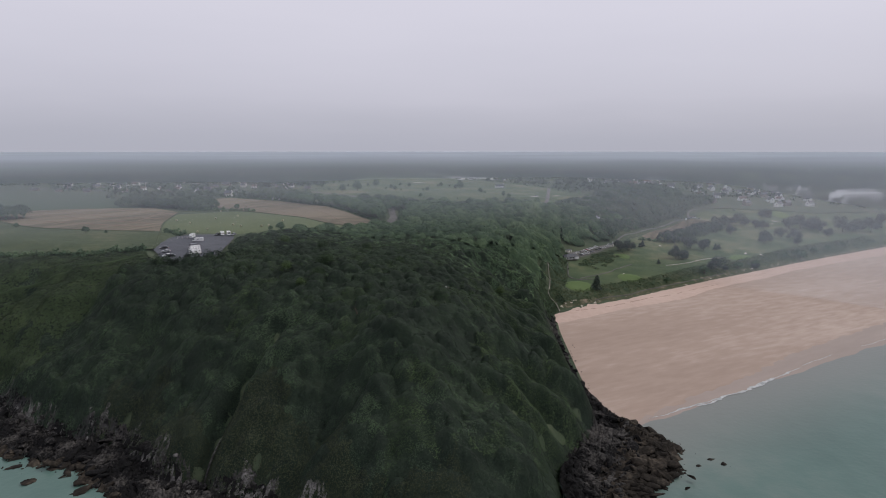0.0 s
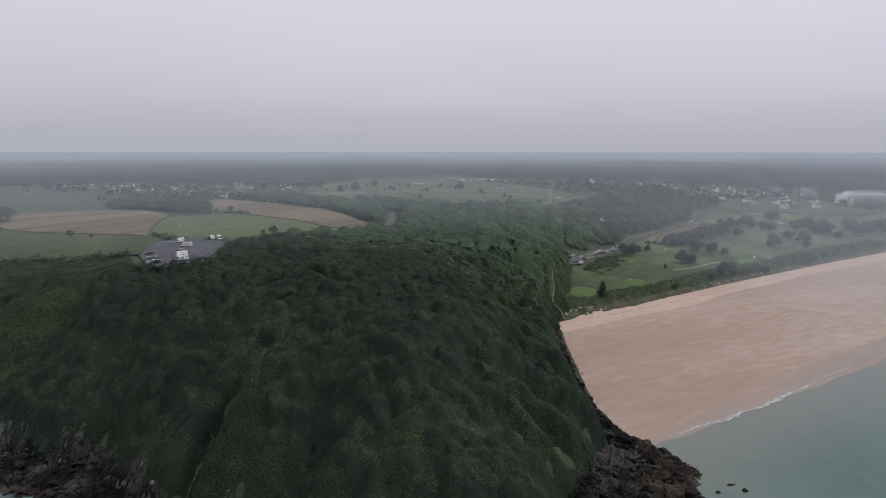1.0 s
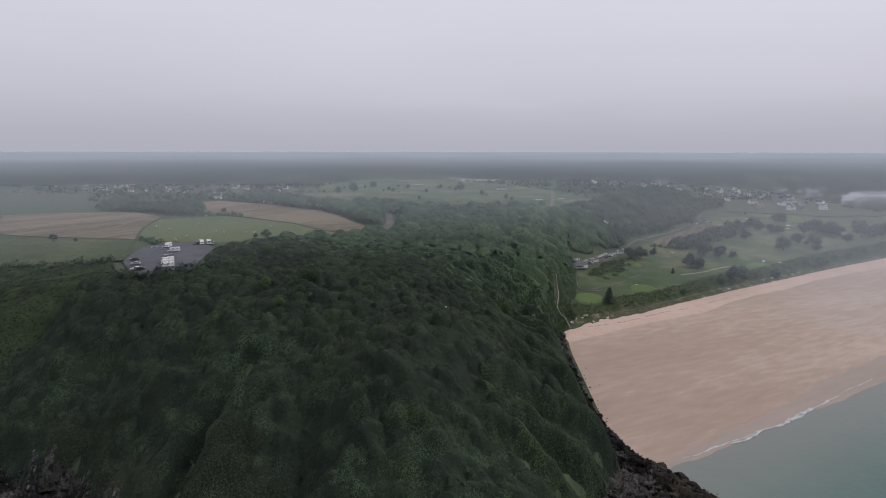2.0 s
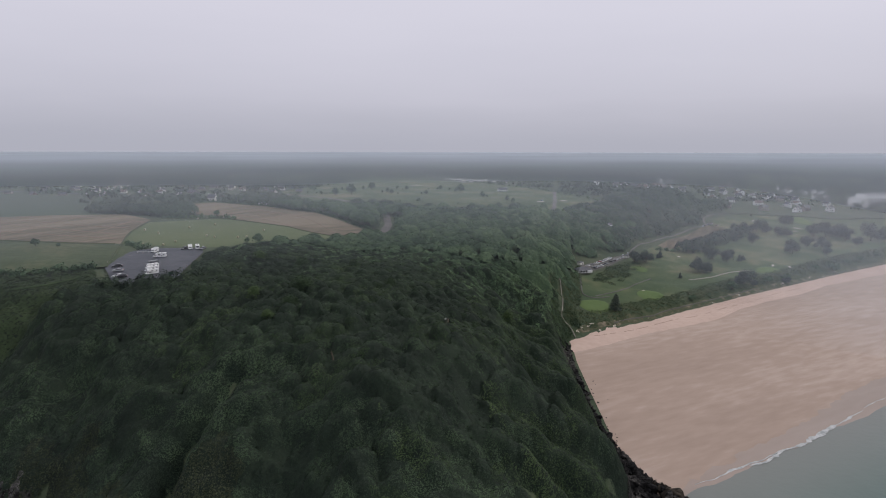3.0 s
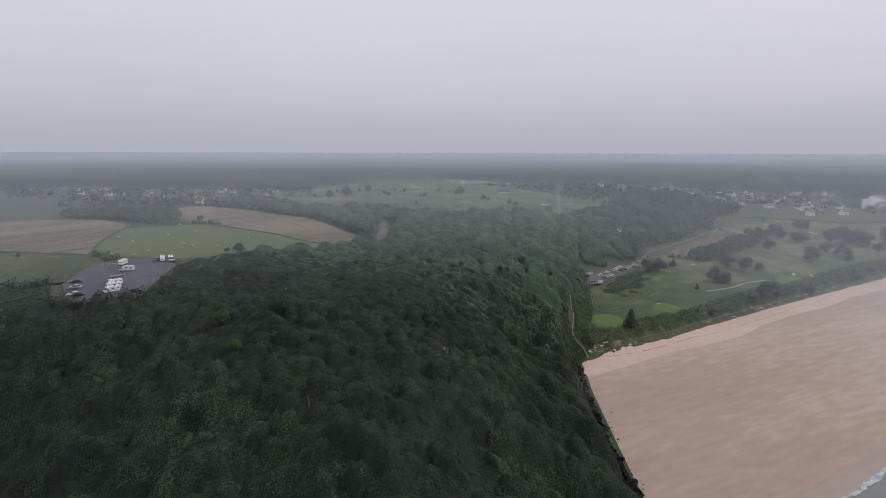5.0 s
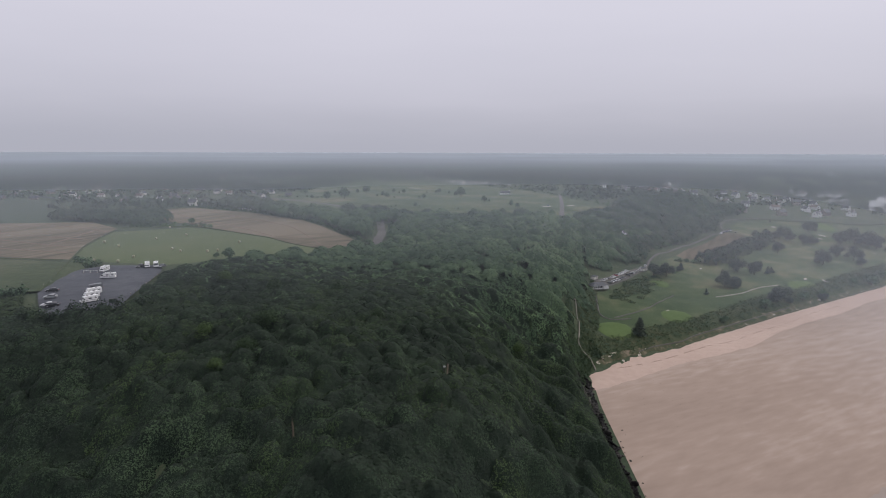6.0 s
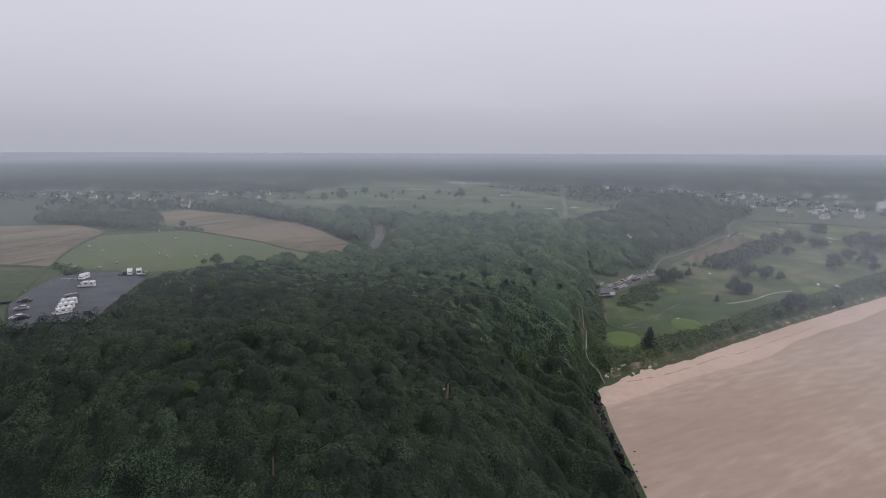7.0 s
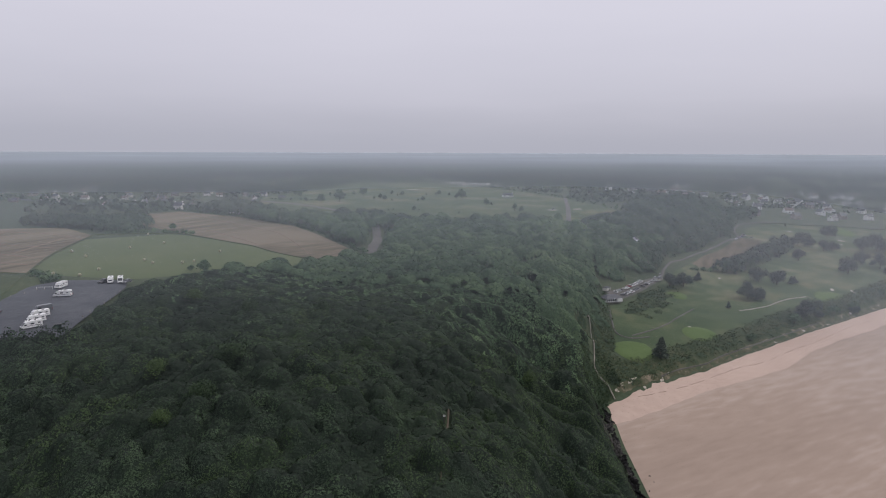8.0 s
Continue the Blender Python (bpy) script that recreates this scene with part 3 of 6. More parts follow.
def sprays(centres, radius, tall, count, size, seed, lobes=5, flat=0.35):
    """Leaf sprays, four-cornered and each its own way up, over the lobed domes of bushes or crowns at centres."""
    rs = np.random.RandomState(seed)
    n = len(centres)
    az, el = rs.uniform(0, 6.283, (n, lobes)), rs.uniform(0.15, 1.35, (n, lobes))
    lobe = np.stack([np.cos(az) * np.cos(el), np.sin(az) * np.cos(el), np.sin(el)], -1) * rs.uniform(0.35, 0.6, (n, lobes, 1))
    which = rs.randint(0, lobes, (n, count))
    u = rs.normal(size=(n, count, 3))
    u[..., 2] = np.abs(u[..., 2]) * 1.1 - 0.35
    u /= np.linalg.norm(u, axis=-1, keepdims=True)
    p = lobe[np.arange(n)[:, None], which] + u * rs.uniform(0.46, 0.62, (n, count, 1))
    p = p * np.stack([radius, radius, tall], -1)[:, None, :] + centres[:, None, :]
    normal = u + rs.normal(size=u.shape) * flat
    normal /= np.linalg.norm(normal, axis=-1, keepdims=True)
    turn = rs.normal(size=u.shape)
    a = np.cross(normal, turn)
    a /= np.linalg.norm(a, axis=-1, keepdims=True) + 1e-9
    b = np.cross(normal, a)
    sz = (size * rs.uniform(0.6, 1.25, (n, count, 1))) * (np.asarray(radius)[:, None, None] / np.mean(radius)) ** 0.5
    a, b = a * sz * 0.62, b * sz * 0.45
    lift = normal * sz * 0.14
    quad = np.stack([p - a, p - b + lift, p + a, p + b + lift], 2)
    return quad.reshape(-1, 3)


def leafy(name, quads, material_):
    ob = new(name, raw_mesh(name, quads, np.arange(len(quads)).reshape(-1, 4)))
    ob.data.materials.append(material_)
    return ob


def scatter(poly, spacing, seed, keep_out=(), margin=0.0):
    """Uneven places about spacing apart within an outline and clear of others."""
    poly = np.array(poly, float)
    (x0, y0), (x1, y1) = poly.min(0), poly.max(0)
    X, Y = np.meshgrid(np.arange(x0, x1, spacing), np.arange(y0, y1, spacing))
    rs = np.random.RandomState(seed)
    X, Y = X.ravel() + rs.uniform(-0.48, 0.48, X.size) * spacing, Y.ravel() + rs.uniform(-0.48, 0.48, Y.size) * spacing
    ok = inside(X, Y, poly)
    X, Y = X[ok], Y[ok]
    for other in keep_out:
        other = np.array(other, float)
        bad = inside(X, Y, other)
        if margin:
            bad |= away(X, Y, other, True)[0] < margin
        X, Y = X[~bad], Y[~bad]
    return X, Y


def clear_of(X, Y, line, width):
    far_ = away(X, Y, np.array(line, float))[0] > width
    return X[far_], Y[far_]


TRAIL = [(66, 315), (64, 322), (61, 330), (64, 340), (66, 352), (66, 366)]
RIDGE_PATH = [(1.7, 221), (2.1, 228), (2.4, 236)]
SPUR_PATH = [(-31.6, 198), (-30.4, 194), (-29.4, 190.5)]
HEAD = [(-430, 266), (-280, 244), (-210, 226), (-167, 203.5), (-133, 184.5), (-111, 179), (-88, 159.5), (-73, 152), (-49, 143), (-25, 124.5), (0, 112), (18, 117.5), (34, 140), (36.5, 158),
        (41, 169), (50, 182.5), (55, 193), (54.3, 236), (55.5, 285), (57.5, 308), (62, 330), (70, 352), (40, 362), (0, 364), (-40, 360), (-84, 360), (-101, 340), (-112, 321),
        (-114, 308), (-110, 297), (-106, 277), (-104, 264), (-112, 259), (-124, 259), (-134, 262), (-150, 284), (-177, 281), (-223, 286), (-280, 296), (-420, 322)]
HEAD_ARRAY = np.array(HEAD, float)
WEST_SLOPE = np.array([(-140, 292), (-139, 262), (-143, 243), (-151, 235), (-155, 222), (-158, 206), (-184, 222), (-260, 245), (-420, 275), (-420, 330), (-220, 300)], float)


def along(line, spacing, spread, seed):
    p = curve_through(line, spacing)
    rs_ = np.random.RandomState(seed)
    return p[:, 0] + rs_.normal(size=len(p)) * spread, p[:, 1] + rs_.normal(size=len(p)) * spread


def canopy(X, Y, R, T, step, fill=None, body=0.0, lump=2.3, lumpy=0.34):
    """The leafy upper surface of many bushes or crowns: a grid of heights over the ground, and where it is covered; body: how much of a crown is upright below its dome."""
    x0, y0 = X.min() - 4, Y.min() - 4
    nx, ny = int((X.max() + 4 - x0) / step) + 1, int((Y.max() + 4 - y0) / step) + 1
    top = np.full((ny, nx), -1.0)
    gx, gy = x0 + np.arange(nx) * step, y0 + np.arange(ny) * step
    for x, y, r, t in zip(X, Y, R, T):
        i0, i1 = max(int((x - r - x0) / step), 0), int((x + r - x0) / step) + 2
        j0, j1 = max(int((y - r - y0) / step), 0), int((y + r - y0) / step) + 2
        q = 1 - ((gx[None, i0:i1] - x) ** 2 + (gy[j0:j1, None] - y) ** 2) / (r * r)
        np.maximum(top[j0:j1, i0:i1], np.where(q > 0, t * body + t * (1 - body) * np.sqrt(np.clip(q, 0, 1)), -1), out=top[j0:j1, i0:i1])
    GX, GY = np.meshgrid(gx, gy)
    on = top > 0
    if fill is not None:
        within = inside(GX, GY, fill)
        top, on = np.where(within & (top < 0.4), 0.4, top), within
    top = np.maximum(top, 0)
    top = top + on * np.clip(top, 0, 1) * lumpy * (waves(GX, GY, lump, 2, 2) + 0.65 * waves(GX, GY, lump * 0.57, 4, 1))
    return GX, GY, top, on


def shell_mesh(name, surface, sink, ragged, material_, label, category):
    """A closed inner surface under the leaves, coloured to stand in for the shade there."""
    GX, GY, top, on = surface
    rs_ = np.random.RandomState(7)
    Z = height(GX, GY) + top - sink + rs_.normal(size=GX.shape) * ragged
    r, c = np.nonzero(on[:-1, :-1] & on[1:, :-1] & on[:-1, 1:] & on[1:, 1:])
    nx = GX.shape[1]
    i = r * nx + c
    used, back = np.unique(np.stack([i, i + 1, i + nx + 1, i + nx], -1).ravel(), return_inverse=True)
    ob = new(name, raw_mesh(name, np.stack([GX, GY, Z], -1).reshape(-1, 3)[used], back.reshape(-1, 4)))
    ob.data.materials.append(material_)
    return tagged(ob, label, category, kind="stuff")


def coat(surface, count, size, seed, flat=0.5, loose=0.25, chosen=None, coarse=None):
    """Leaf sprays strewn over a leafy surface, each turned its own way; chosen(x, y): where they grow; coarse(x, y): how much larger and fewer they are there."""
    GX, GY, top, on = surface
    rs_ = np.random.RandomState(seed)
    step = GX[0, 1] - GX[0, 0]
    r, c = np.nonzero(on[:-1, :-1] & on[1:, 1:])
    Z = height(GX, GY) + top
    slope = 1 + np.abs(Z[r + 1, c] - Z[r, c]) / step + np.abs(Z[r, c + 1] - Z[r, c]) / step
    if coarse is not None:
        slope = slope / coarse(GX[r, c], GY[r, c]) ** 2
    pick = rs_.choice(len(r), count, p=slope / slope.sum())
    r, c = r[pick], c[pick]
    u, v = rs_.uniform(size=count), rs_.uniform(size=count)
    x, y = GX[r, c] + u * step, GY[r, c] + v * step
    if chosen is not None:
        ok = chosen(x, y)
        r, c, u, v, x, y = r[ok], c[ok], u[ok], v[ok], x[ok], y[ok]
    z00, z10, z01, z11 = Z[r, c], Z[r, c + 1], Z[r + 1, c], Z[r + 1, c + 1]
    z = (z00 * (1 - u) + z10 * u) * (1 - v) + (z01 * (1 - u) + z11 * u) * v
    normal = np.stack([-(z10 - z00) / step, -(z01 - z00) / step, np.ones(len(x))], -1)
    normal /= np.linalg.norm(normal, axis=1)[:, None]
    p = np.stack([x, y, z], -1) + normal * rs_.normal(size=(len(x), 1)) * loose
    normal = normal + rs_.normal(size=normal.shape) * flat
    normal /= np.linalg.norm(normal, axis=1)[:, None]
    a = np.cross(normal, rs_.normal(size=normal.shape))
    a /= np.linalg.norm(a, axis=1)[:, None] + 1e-9
    b = np.cross(normal, a)
    sz = size * rs_.uniform(0.55, 1.35, (len(x), 1)) * (coarse(x, y)[:, None] if coarse is not None else 1)
    return np.stack([p - a * sz * 0.62, p - b * sz * 0.45 + normal * sz * 0.14, p + a * sz * 0.62, p + b * sz * 0.45 + normal * sz * 0.14], 1).reshape(-1, 3)


def heath_grows(x, y):
    """Low dry turf on the spurs above the western rocks."""
    d = away(x, y, FOOT)[0]
    return (x > -118) & (x < 12) & (d < 15 + 7 * waves(x, y, 31, 3) + 3 * waves(x, y, 8, 1) + 12 * np.exp(-((x + 55) / 14) ** 2))


X, Y = scatter(HEAD, 2.7, 1)
for line, wide in ((TRAIL, 2.6), (RIDGE_PATH, 1.7), (SPUR_PATH, 1.7)):
    X, Y = clear_of(X, Y, line, wide)
ok = (X > -0.86 * Y - 6) & (Y > 108)
X, Y = X[ok], Y[ok]
d_foot = away(X, Y, FOOT)[0]
rs = np.random.RandomState(2)
patchy = waves(X, Y, 60, 2)
grown = np.interp(d_foot, [3, 15, 60], [0.5, 0.85, 1.0]) * np.interp(patchy, [-0.6, 0.6], [0.85, 1.15])
grown = grown * np.interp(Y, [150, 230, 350], [0.95, 1.05, 1.45])
R = rs.gamma(5, 0.36, X.size).clip(0.9, 3.4) * grown
T = R * rs.uniform(0.7, 1.7, X.size) * np.interp(Y - 0.6 * np.clip(X + 40, 0, 90), [250, 320], [1.0, 0.55])
mixed = patchy + 0.6 * waves(X, Y, 24, 5)
east = (X > -15) & (d_foot < 40) & (mixed > 0.05)
west = (X < -128) & (d_foot > 22) & (mixed > -0.45)
top_patch = (d_foot > 40) & (X > -100) & (mixed > 0.5)
open_ground = east | west | top_patch
T[open_ground] *= 0.6
# broad old bushes that stand above the rest
BX, BY = scatter(HEAD, 6.8, 5)
for line, wide in ((TRAIL, 6.0), (RIDGE_PATH, 4.5), (SPUR_PATH, 4.0), ([(-71, 138), (-66, 164), (-55, 190)], 6.0)):
    BX, BY = clear_of(BX, BY, line, wide)
ok = (BX > -0.86 * BY - 6) & (BY > 112) & ~inside(BX, BY, WEST_SLOPE) & (away(BX, BY, FOOT)[0] > 9) & (away(BX, BY, np.array(CARPARK, float), True)[0] > 7)
ok &= ~heath_grows(BX, BY)
BX, BY = BX[ok], BY[ok]
BR = 1.4 + 2.3 * rs.uniform(size=BX.size) ** 1.7
BT = BR * rs.uniform(1.0, 1.4, BX.size) * np.interp(BY - 0.6 * np.clip(BX + 40, 0, 90), [250, 320], [1.0, 0.6])
BT = BT * np.interp(away(BX, BY, FOOT)[0], [10, 55], [0.42, 1.0])
lower = inside(X, Y, WEST_SLOPE)
T[lower], R[lower] = T[lower] * 0.3, R[lower] * 0.8
bare = heath_grows(X, Y)
T[bare] = 0.35 + 0.3 * T[bare]
X, Y, R, T = np.concatenate([X, BX]), np.concatenate([Y, BY]), np.concatenate([R, BR]), np.concatenate([T * 0.68, BT])
surface = canopy(X, Y, R, T, 0.68, HEAD_ARRAY, 0.1, 1.7, 0.27)
GULLY = [(-75, 148), (-73, 158), (-70.5, 166), (-67.5, 174), (-64, 182), (-58, 192)]
for line, wide, low in ((TRAIL, 1.0, 0.0), (RIDGE_PATH, 0.3, 0.0), (SPUR_PATH, 0.0, 0.3), (GULLY, 0.0, 0.3)):
    off = away(surface[0], surface[1], np.array(line, float))[0]
    surface[2][:] = surface[2] * np.clip((off - 0.25) / (0.9 if line in (RIDGE_PATH, SPUR_PATH) else 3.0), low, 1)
    surface[3][off < wide] = False
# bare rock along the foot of the slope, reaching up unevenly
rim = away(surface[0], surface[1], FOOT)[0]
surface[3][(surface[0] < 20) & (rim < 3.2 + 3.4 * waves(surface[0], surface[1], 24, 4) + 1.4 * waves(surface[0], surface[1], 7, 2))] = False
shell_mesh("scrub_branches", surface, 0.24, 0.06, M_SHADE_TWIGS, "dark inner sheet of twigs standing in for shade under the scrub leaves", "scrub")


def bracken_grows(x, y):
    """Where the scrub gives way to bracken and grass."""
    d, mix = away(x, y, FOOT)[0], waves(x, y, 60, 2) + 0.6 * waves(x, y, 24, 5) + 0.25 * waves(x, y, 7, 3)
    # paler bracken spreads inland, partly its own growth, partly for haze on the top
    return ((x > -15) & (d < 45) & (mix > np.interp(y, [150, 200], [0.25, -0.15]))) | (inside(x + 5 * waves(x, y, 18, 1), y + 5 * waves(x, y, 15, 2), WEST_SLOPE) & (mix > -0.75)) | ((d > 40) & (x > -100) & (mix > np.interp(y, [180, 230, 280], [0.6, 0.45, 0.25])))


def wood_grows(x, y):
    """Where trees take over from the scrub, bush by bush."""
    return np.interp(y - 0.25 * np.clip(x, 0, 60) - np.clip(20 - x, 0, 35), [265, 345], [-1, 1]) + 0.9 * waves(x, y, 11, 3) > np.where(y < 270, 9, 0)


def coarser(x, y):
    return np.interp(np.hypot(x + 10, y - 120), [70, 120, 180, 270], [0.74, 0.84, 0.98, 1.15])


scrub = leafy("scrub", coat(surface, 640000, 0.38, 11, 0.15, 0.08, lambda x, y: ~bracken_grows(x, y) & ~wood_grows(x, y) & ~heath_grows(x, y), coarser), M_SCRUB)
tagged(scrub, "dense dark green coastal scrub of blackthorn and gorse", "scrub", kind="stuff")
bracken = leafy("bracken", coat(surface, 560000, 0.38, 12, 0.2, 0.1, lambda x, y: bracken_grows(x, y) & ~wood_grows(x, y) & ~heath_grows(x, y) & ~inside(x, y, WEST_SLOPE), coarser), M_BRACKEN)
tagged(bracken, "yellower green bracken and grass on the slopes", "bracken", kind="stuff")
turf = leafy("slope_grass", coat(surface, 420000, 0.80, 15, 0.16, 0.05, lambda x, y: bracken_grows(x, y) & inside(x, y, WEST_SLOPE), coarser), M_SLOPE_GRASS)
tagged(turf, "rank green grass and bracken on the seaward slope", "grass", kind="stuff")
heath = leafy("heath", coat(surface, 480000, 0.43, 18, 0.3, 0.08, lambda x, y: heath_grows(x, y) & ~inside(x, y, WEST_SLOPE), coarser), M_HEATH)
tagged(heath, "low olive-brown heath and dry turf above the rocks", "heath", kind="stuff")
young = leafy("young_woodland", coat(surface, 760000, 0.36, 14, 0.18, 0.1, wood_grows, coarser), M_YOUNG)
tagged(young, "low green woodland where the scrub grows into trees", "woodland", kind="stuff")
# taller bushes that close off the south side of the parking area
X, Y = along([(-98, 266), (-105, 262), (-114, 259), (-126, 258.5), (-134, 262)], 2.0, 0.8, 15)
R, T = rs.uniform(2.0, 3.2, X.size), rs.uniform(3.2, 5.2, X.size)
ob = leafy("tall_scrub", sprays(np.column_stack([X, Y, height(X, Y)]), R, T, 130, 0.55, 16, 7, flat=0.5), M_SCRUB)
tagged(ob, "taller dark bushes beside the parking area", "scrub", kind="stuff")

# single brighter bushes that stand out of the scrub
for k, (x, y, size) in enumerate(((-66, 238, 1.1), (-50, 224, 1.15), (-51, 245, 1.5), (-55, 217, 0.8), (-62, 292, 1.3), (-20, 262, 1.0), (-84, 300, 1.2), (12, 240, 0.9), (-40, 300, 1.2), (30, 290, 1.2))):
    quads = sprays(np.array([(0.0, 0.0, 1.2)]), np.array([3.0]), np.array([3.2]), 900, 0.3, 160 + k % 3, 9, 0.35)
    bush = leafy("bush", quads, M_BRACKEN if k % 3 else M_BRIGHT)
    bush.matrix_world = pose(x, y, float(height(x, y)) + 0.6, 0, 0, 40 * k) @ Matrix.Diagonal((size, size, size, 1))
    tagged(bush, "rounded bush of brighter green leaves above the scrub", "bush", "brighter bushes on the headland")

# woods on the bluff and in the valley
WOOD = [(-95, 341), (-84, 349), (-40, 347), (0, 350), (40, 348), (62, 340), (68, 340), (73, 350), (81, 386), (86, 416), (92, 442), (108, 458), (126, 474), (138, 488), (148, 506), (162, 525), (198, 565), (226, 595), (252, 627), (264, 660), (276, 676), (240, 672), (190, 660), (168, 632), (163, 600),
        (120, 560), (97, 553), (60, 550), (8, 546), (-27, 556), (-54, 568), (-78, 550), (-98, 530), (-122, 534), (-146, 572), (-168, 600), (-196, 590), (-192, 574), (-150, 548), (-117, 510), (-84, 494), (-46, 440), (-45, 412), (-53, 394), (-84, 362), (-101, 342)]
X, Y = scatter(WOOD, 7.4, 3)
X, Y = clear_of(X, Y, TRAIL, 4.5)
for line, wide in (([(-40, 422), (-41, 439), (-42, 463), (-44, 502), (-42, 525)], 8.5), ([(97, 545), (113, 616)], 4)):
    X, Y = clear_of(X, Y, line, wide)
rs = np.random.RandomState(4)
small = np.interp(Y, [342, 400, 450], [0.4, 0.75, 1.0])
R = rs.gamma(14, 0.32, X.size).clip(3.0, 7.0) * np.interp(small, [0.5, 1], [0.75, 1])
T = rs.uniform(7.0, 10.5, X.size) * small * np.interp(away(X, Y, FOOT)[0], [0, 12, 34], [0.3, 0.5, 1.0])
surface = canopy(X, Y, R * 1.36, T, 1.0, None, 0.15, 4.2, 0.45)
shell_mesh("woodland_branches", surface, 0.3, 0.15, M_WOOD_INNER_SHADE, "inner leaf sheet of the woodland, darkened to stand for shade", "woodland")
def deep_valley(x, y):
    """The far side of the wood, its shade put into a darker leaf copy."""
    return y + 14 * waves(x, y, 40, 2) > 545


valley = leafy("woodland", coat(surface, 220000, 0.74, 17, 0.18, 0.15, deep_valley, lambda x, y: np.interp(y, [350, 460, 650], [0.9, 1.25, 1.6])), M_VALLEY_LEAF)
tagged(valley, "dark broadleaf woodland at the head of the valley", "woodland", kind="stuff")
wood = leafy("woodland", coat(surface, 220000, 0.74, 13, 0.18, 0.15, lambda x, y: ~deep_valley(x, y), lambda x, y: np.interp(y, [350, 460, 650], [0.9, 1.25, 1.6])), M_WOOD_LEAF)
tagged(wood, "dense broadleaf woodland covering the valley side", "woodland", kind="stuff")

# hedgerows, copses and far woods
FIELDS = [MEADOW, STUBBLE_EAST, STUBBLE_WEST, PASTURE, CROP, PLATEAU_LINKS, LINKS, BEACH, DRY, DUNES, HEAD, WOOD, CARPARK]


def thicket(name, X, Y, r, t, count, size, seed, leaf, label, shell=0.0):
    rs_ = np.random.RandomState(seed)
    R, T = rs_.uniform(r[0], r[1], X.size), rs_.uniform(t[0], t[1], X.size)
    if shell:
        surface = canopy(X, Y, R * 1.1, T, shell)
        shell_mesh(name + "_branches", surface, 0.5, 0.2, M_WOOD_INNER_SHADE, "inner leaf sheet of the trees, its colour set for shade", name)
        quads = coat(surface, count * X.size, size, seed, 0.55, 0.35)
    else:
        quads = sprays(np.column_stack([X, Y, height(X, Y) - 0.2]), R, T, count, size, seed, flat=0.35)
    ob = leafy(name, quads, leaf)
    return tagged(ob, label, name.replace("_", " "), kind="stuff")


COPSE = [(-282, 482), (-278, 500), (-250, 512), (-215, 508), (-196, 494), (-188, 474), (-184, 462), (-205, 454), (-228, 470), (-258, 478)]
X, Y = scatter(COPSE, 5.5, 21)
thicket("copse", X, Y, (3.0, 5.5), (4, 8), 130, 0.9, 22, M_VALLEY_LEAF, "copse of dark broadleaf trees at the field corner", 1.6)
X, Y = scatter([(-330, 398), (-316, 384), (-296, 384), (-288, 396), (-305, 412)], 5, 23)
thicket("copse", X, Y, (3.0, 5.0), (5, 9), 130, 0.9, 24, M_VALLEY_LEAF, "clump of dark trees in the pasture", 1.6)
hedges = [along([(-150, 284), (-178, 283), (-223, 288), (-280, 298), (-420, 324)], 1.7, 1.0, 31), along([(-200, 452), (-170, 458), (-150, 453)], 2.5, 0.8, 32), along([(-216, 582), (-150, 545), (-80, 483), (-45, 442)], 3, 1.5, 33),
          along([(-150, 328), (-158, 334), (-164, 338)], 1.2, 0.9, 34), along([(172, 497), (181, 497), (194, 503)], 2, 1.2, 36),
          along([(-195, 705), (-150, 690), (-118, 684)], 5, 2.5, 37), along([(-175, 800), (-136, 972), (-10, 1050), (64, 962), (102, 872), (134, 768), (166, 640)], 6, 3, 38)]
X, Y = np.concatenate([h[0] for h in hedges]), np.concatenate([h[1] for h in hedges])
thicket("hedge", X, Y, (1.4, 2.6), (1.5, 3.6), 50, 0.8, 39, M_WOOD_LEAF, "uneven dark green hedge along the field edge")
X, Y = along([(197, 498), (220, 517), (246, 543), (272, 571), (288, 588)], 1.8, 2.4, 35)
thicket("pine_belt", X, Y, (3.0, 5.0), (6, 10), 70, 1.1, 40, M_PINE, "tall dark belt of pines beside the valley road", 1.4)
# low thicket on the dune bank and under the bluff
X, Y = scatter(DUNES, 2.4, 41)
ok = (X < 420) & (waves(X, Y, 26, 2) + 0.3 * waves(X, Y, 9, 4) > -1.0) & (shore(X, Y) > 121.5)
thicket("dune_thicket", X[ok], Y[ok], (1.3, 2.3), (0.3, 0.9), 36, 0.5, 42, M_DUNE_SHRUB, "low thicket of dark shrubs on the dune bank", 0.9)
X, Y = scatter([(66, 328), (60, 340), (64, 372), (80, 388), (88, 418), (96, 436), (92, 418), (86, 392), (82, 374), (76, 350)], 2.6, 43)
X, Y = clear_of(X, Y, TRAIL, 2.0)
thicket("thicket", X, Y, (1.4, 2.6), (0.7, 1.8), 70, 0.45, 44, M_DUNE_SHRUB, "low green scrub at the foot of the bluff", 1.0)
X, Y = scatter([(96, 400), (104, 420), (118, 436), (136, 454), (146, 448), (128, 422), (112, 400), (102, 392)], 2.8, 45)
ok = waves(X, Y, 20, 3) > -0.35
thicket("thicket", X[ok], Y[ok], (1.4, 2.6), (0.5, 1.6), 60, 0.45, 46, M_DUNE_SHRUB, "patchy scrub between the car park and the links", 0.9)

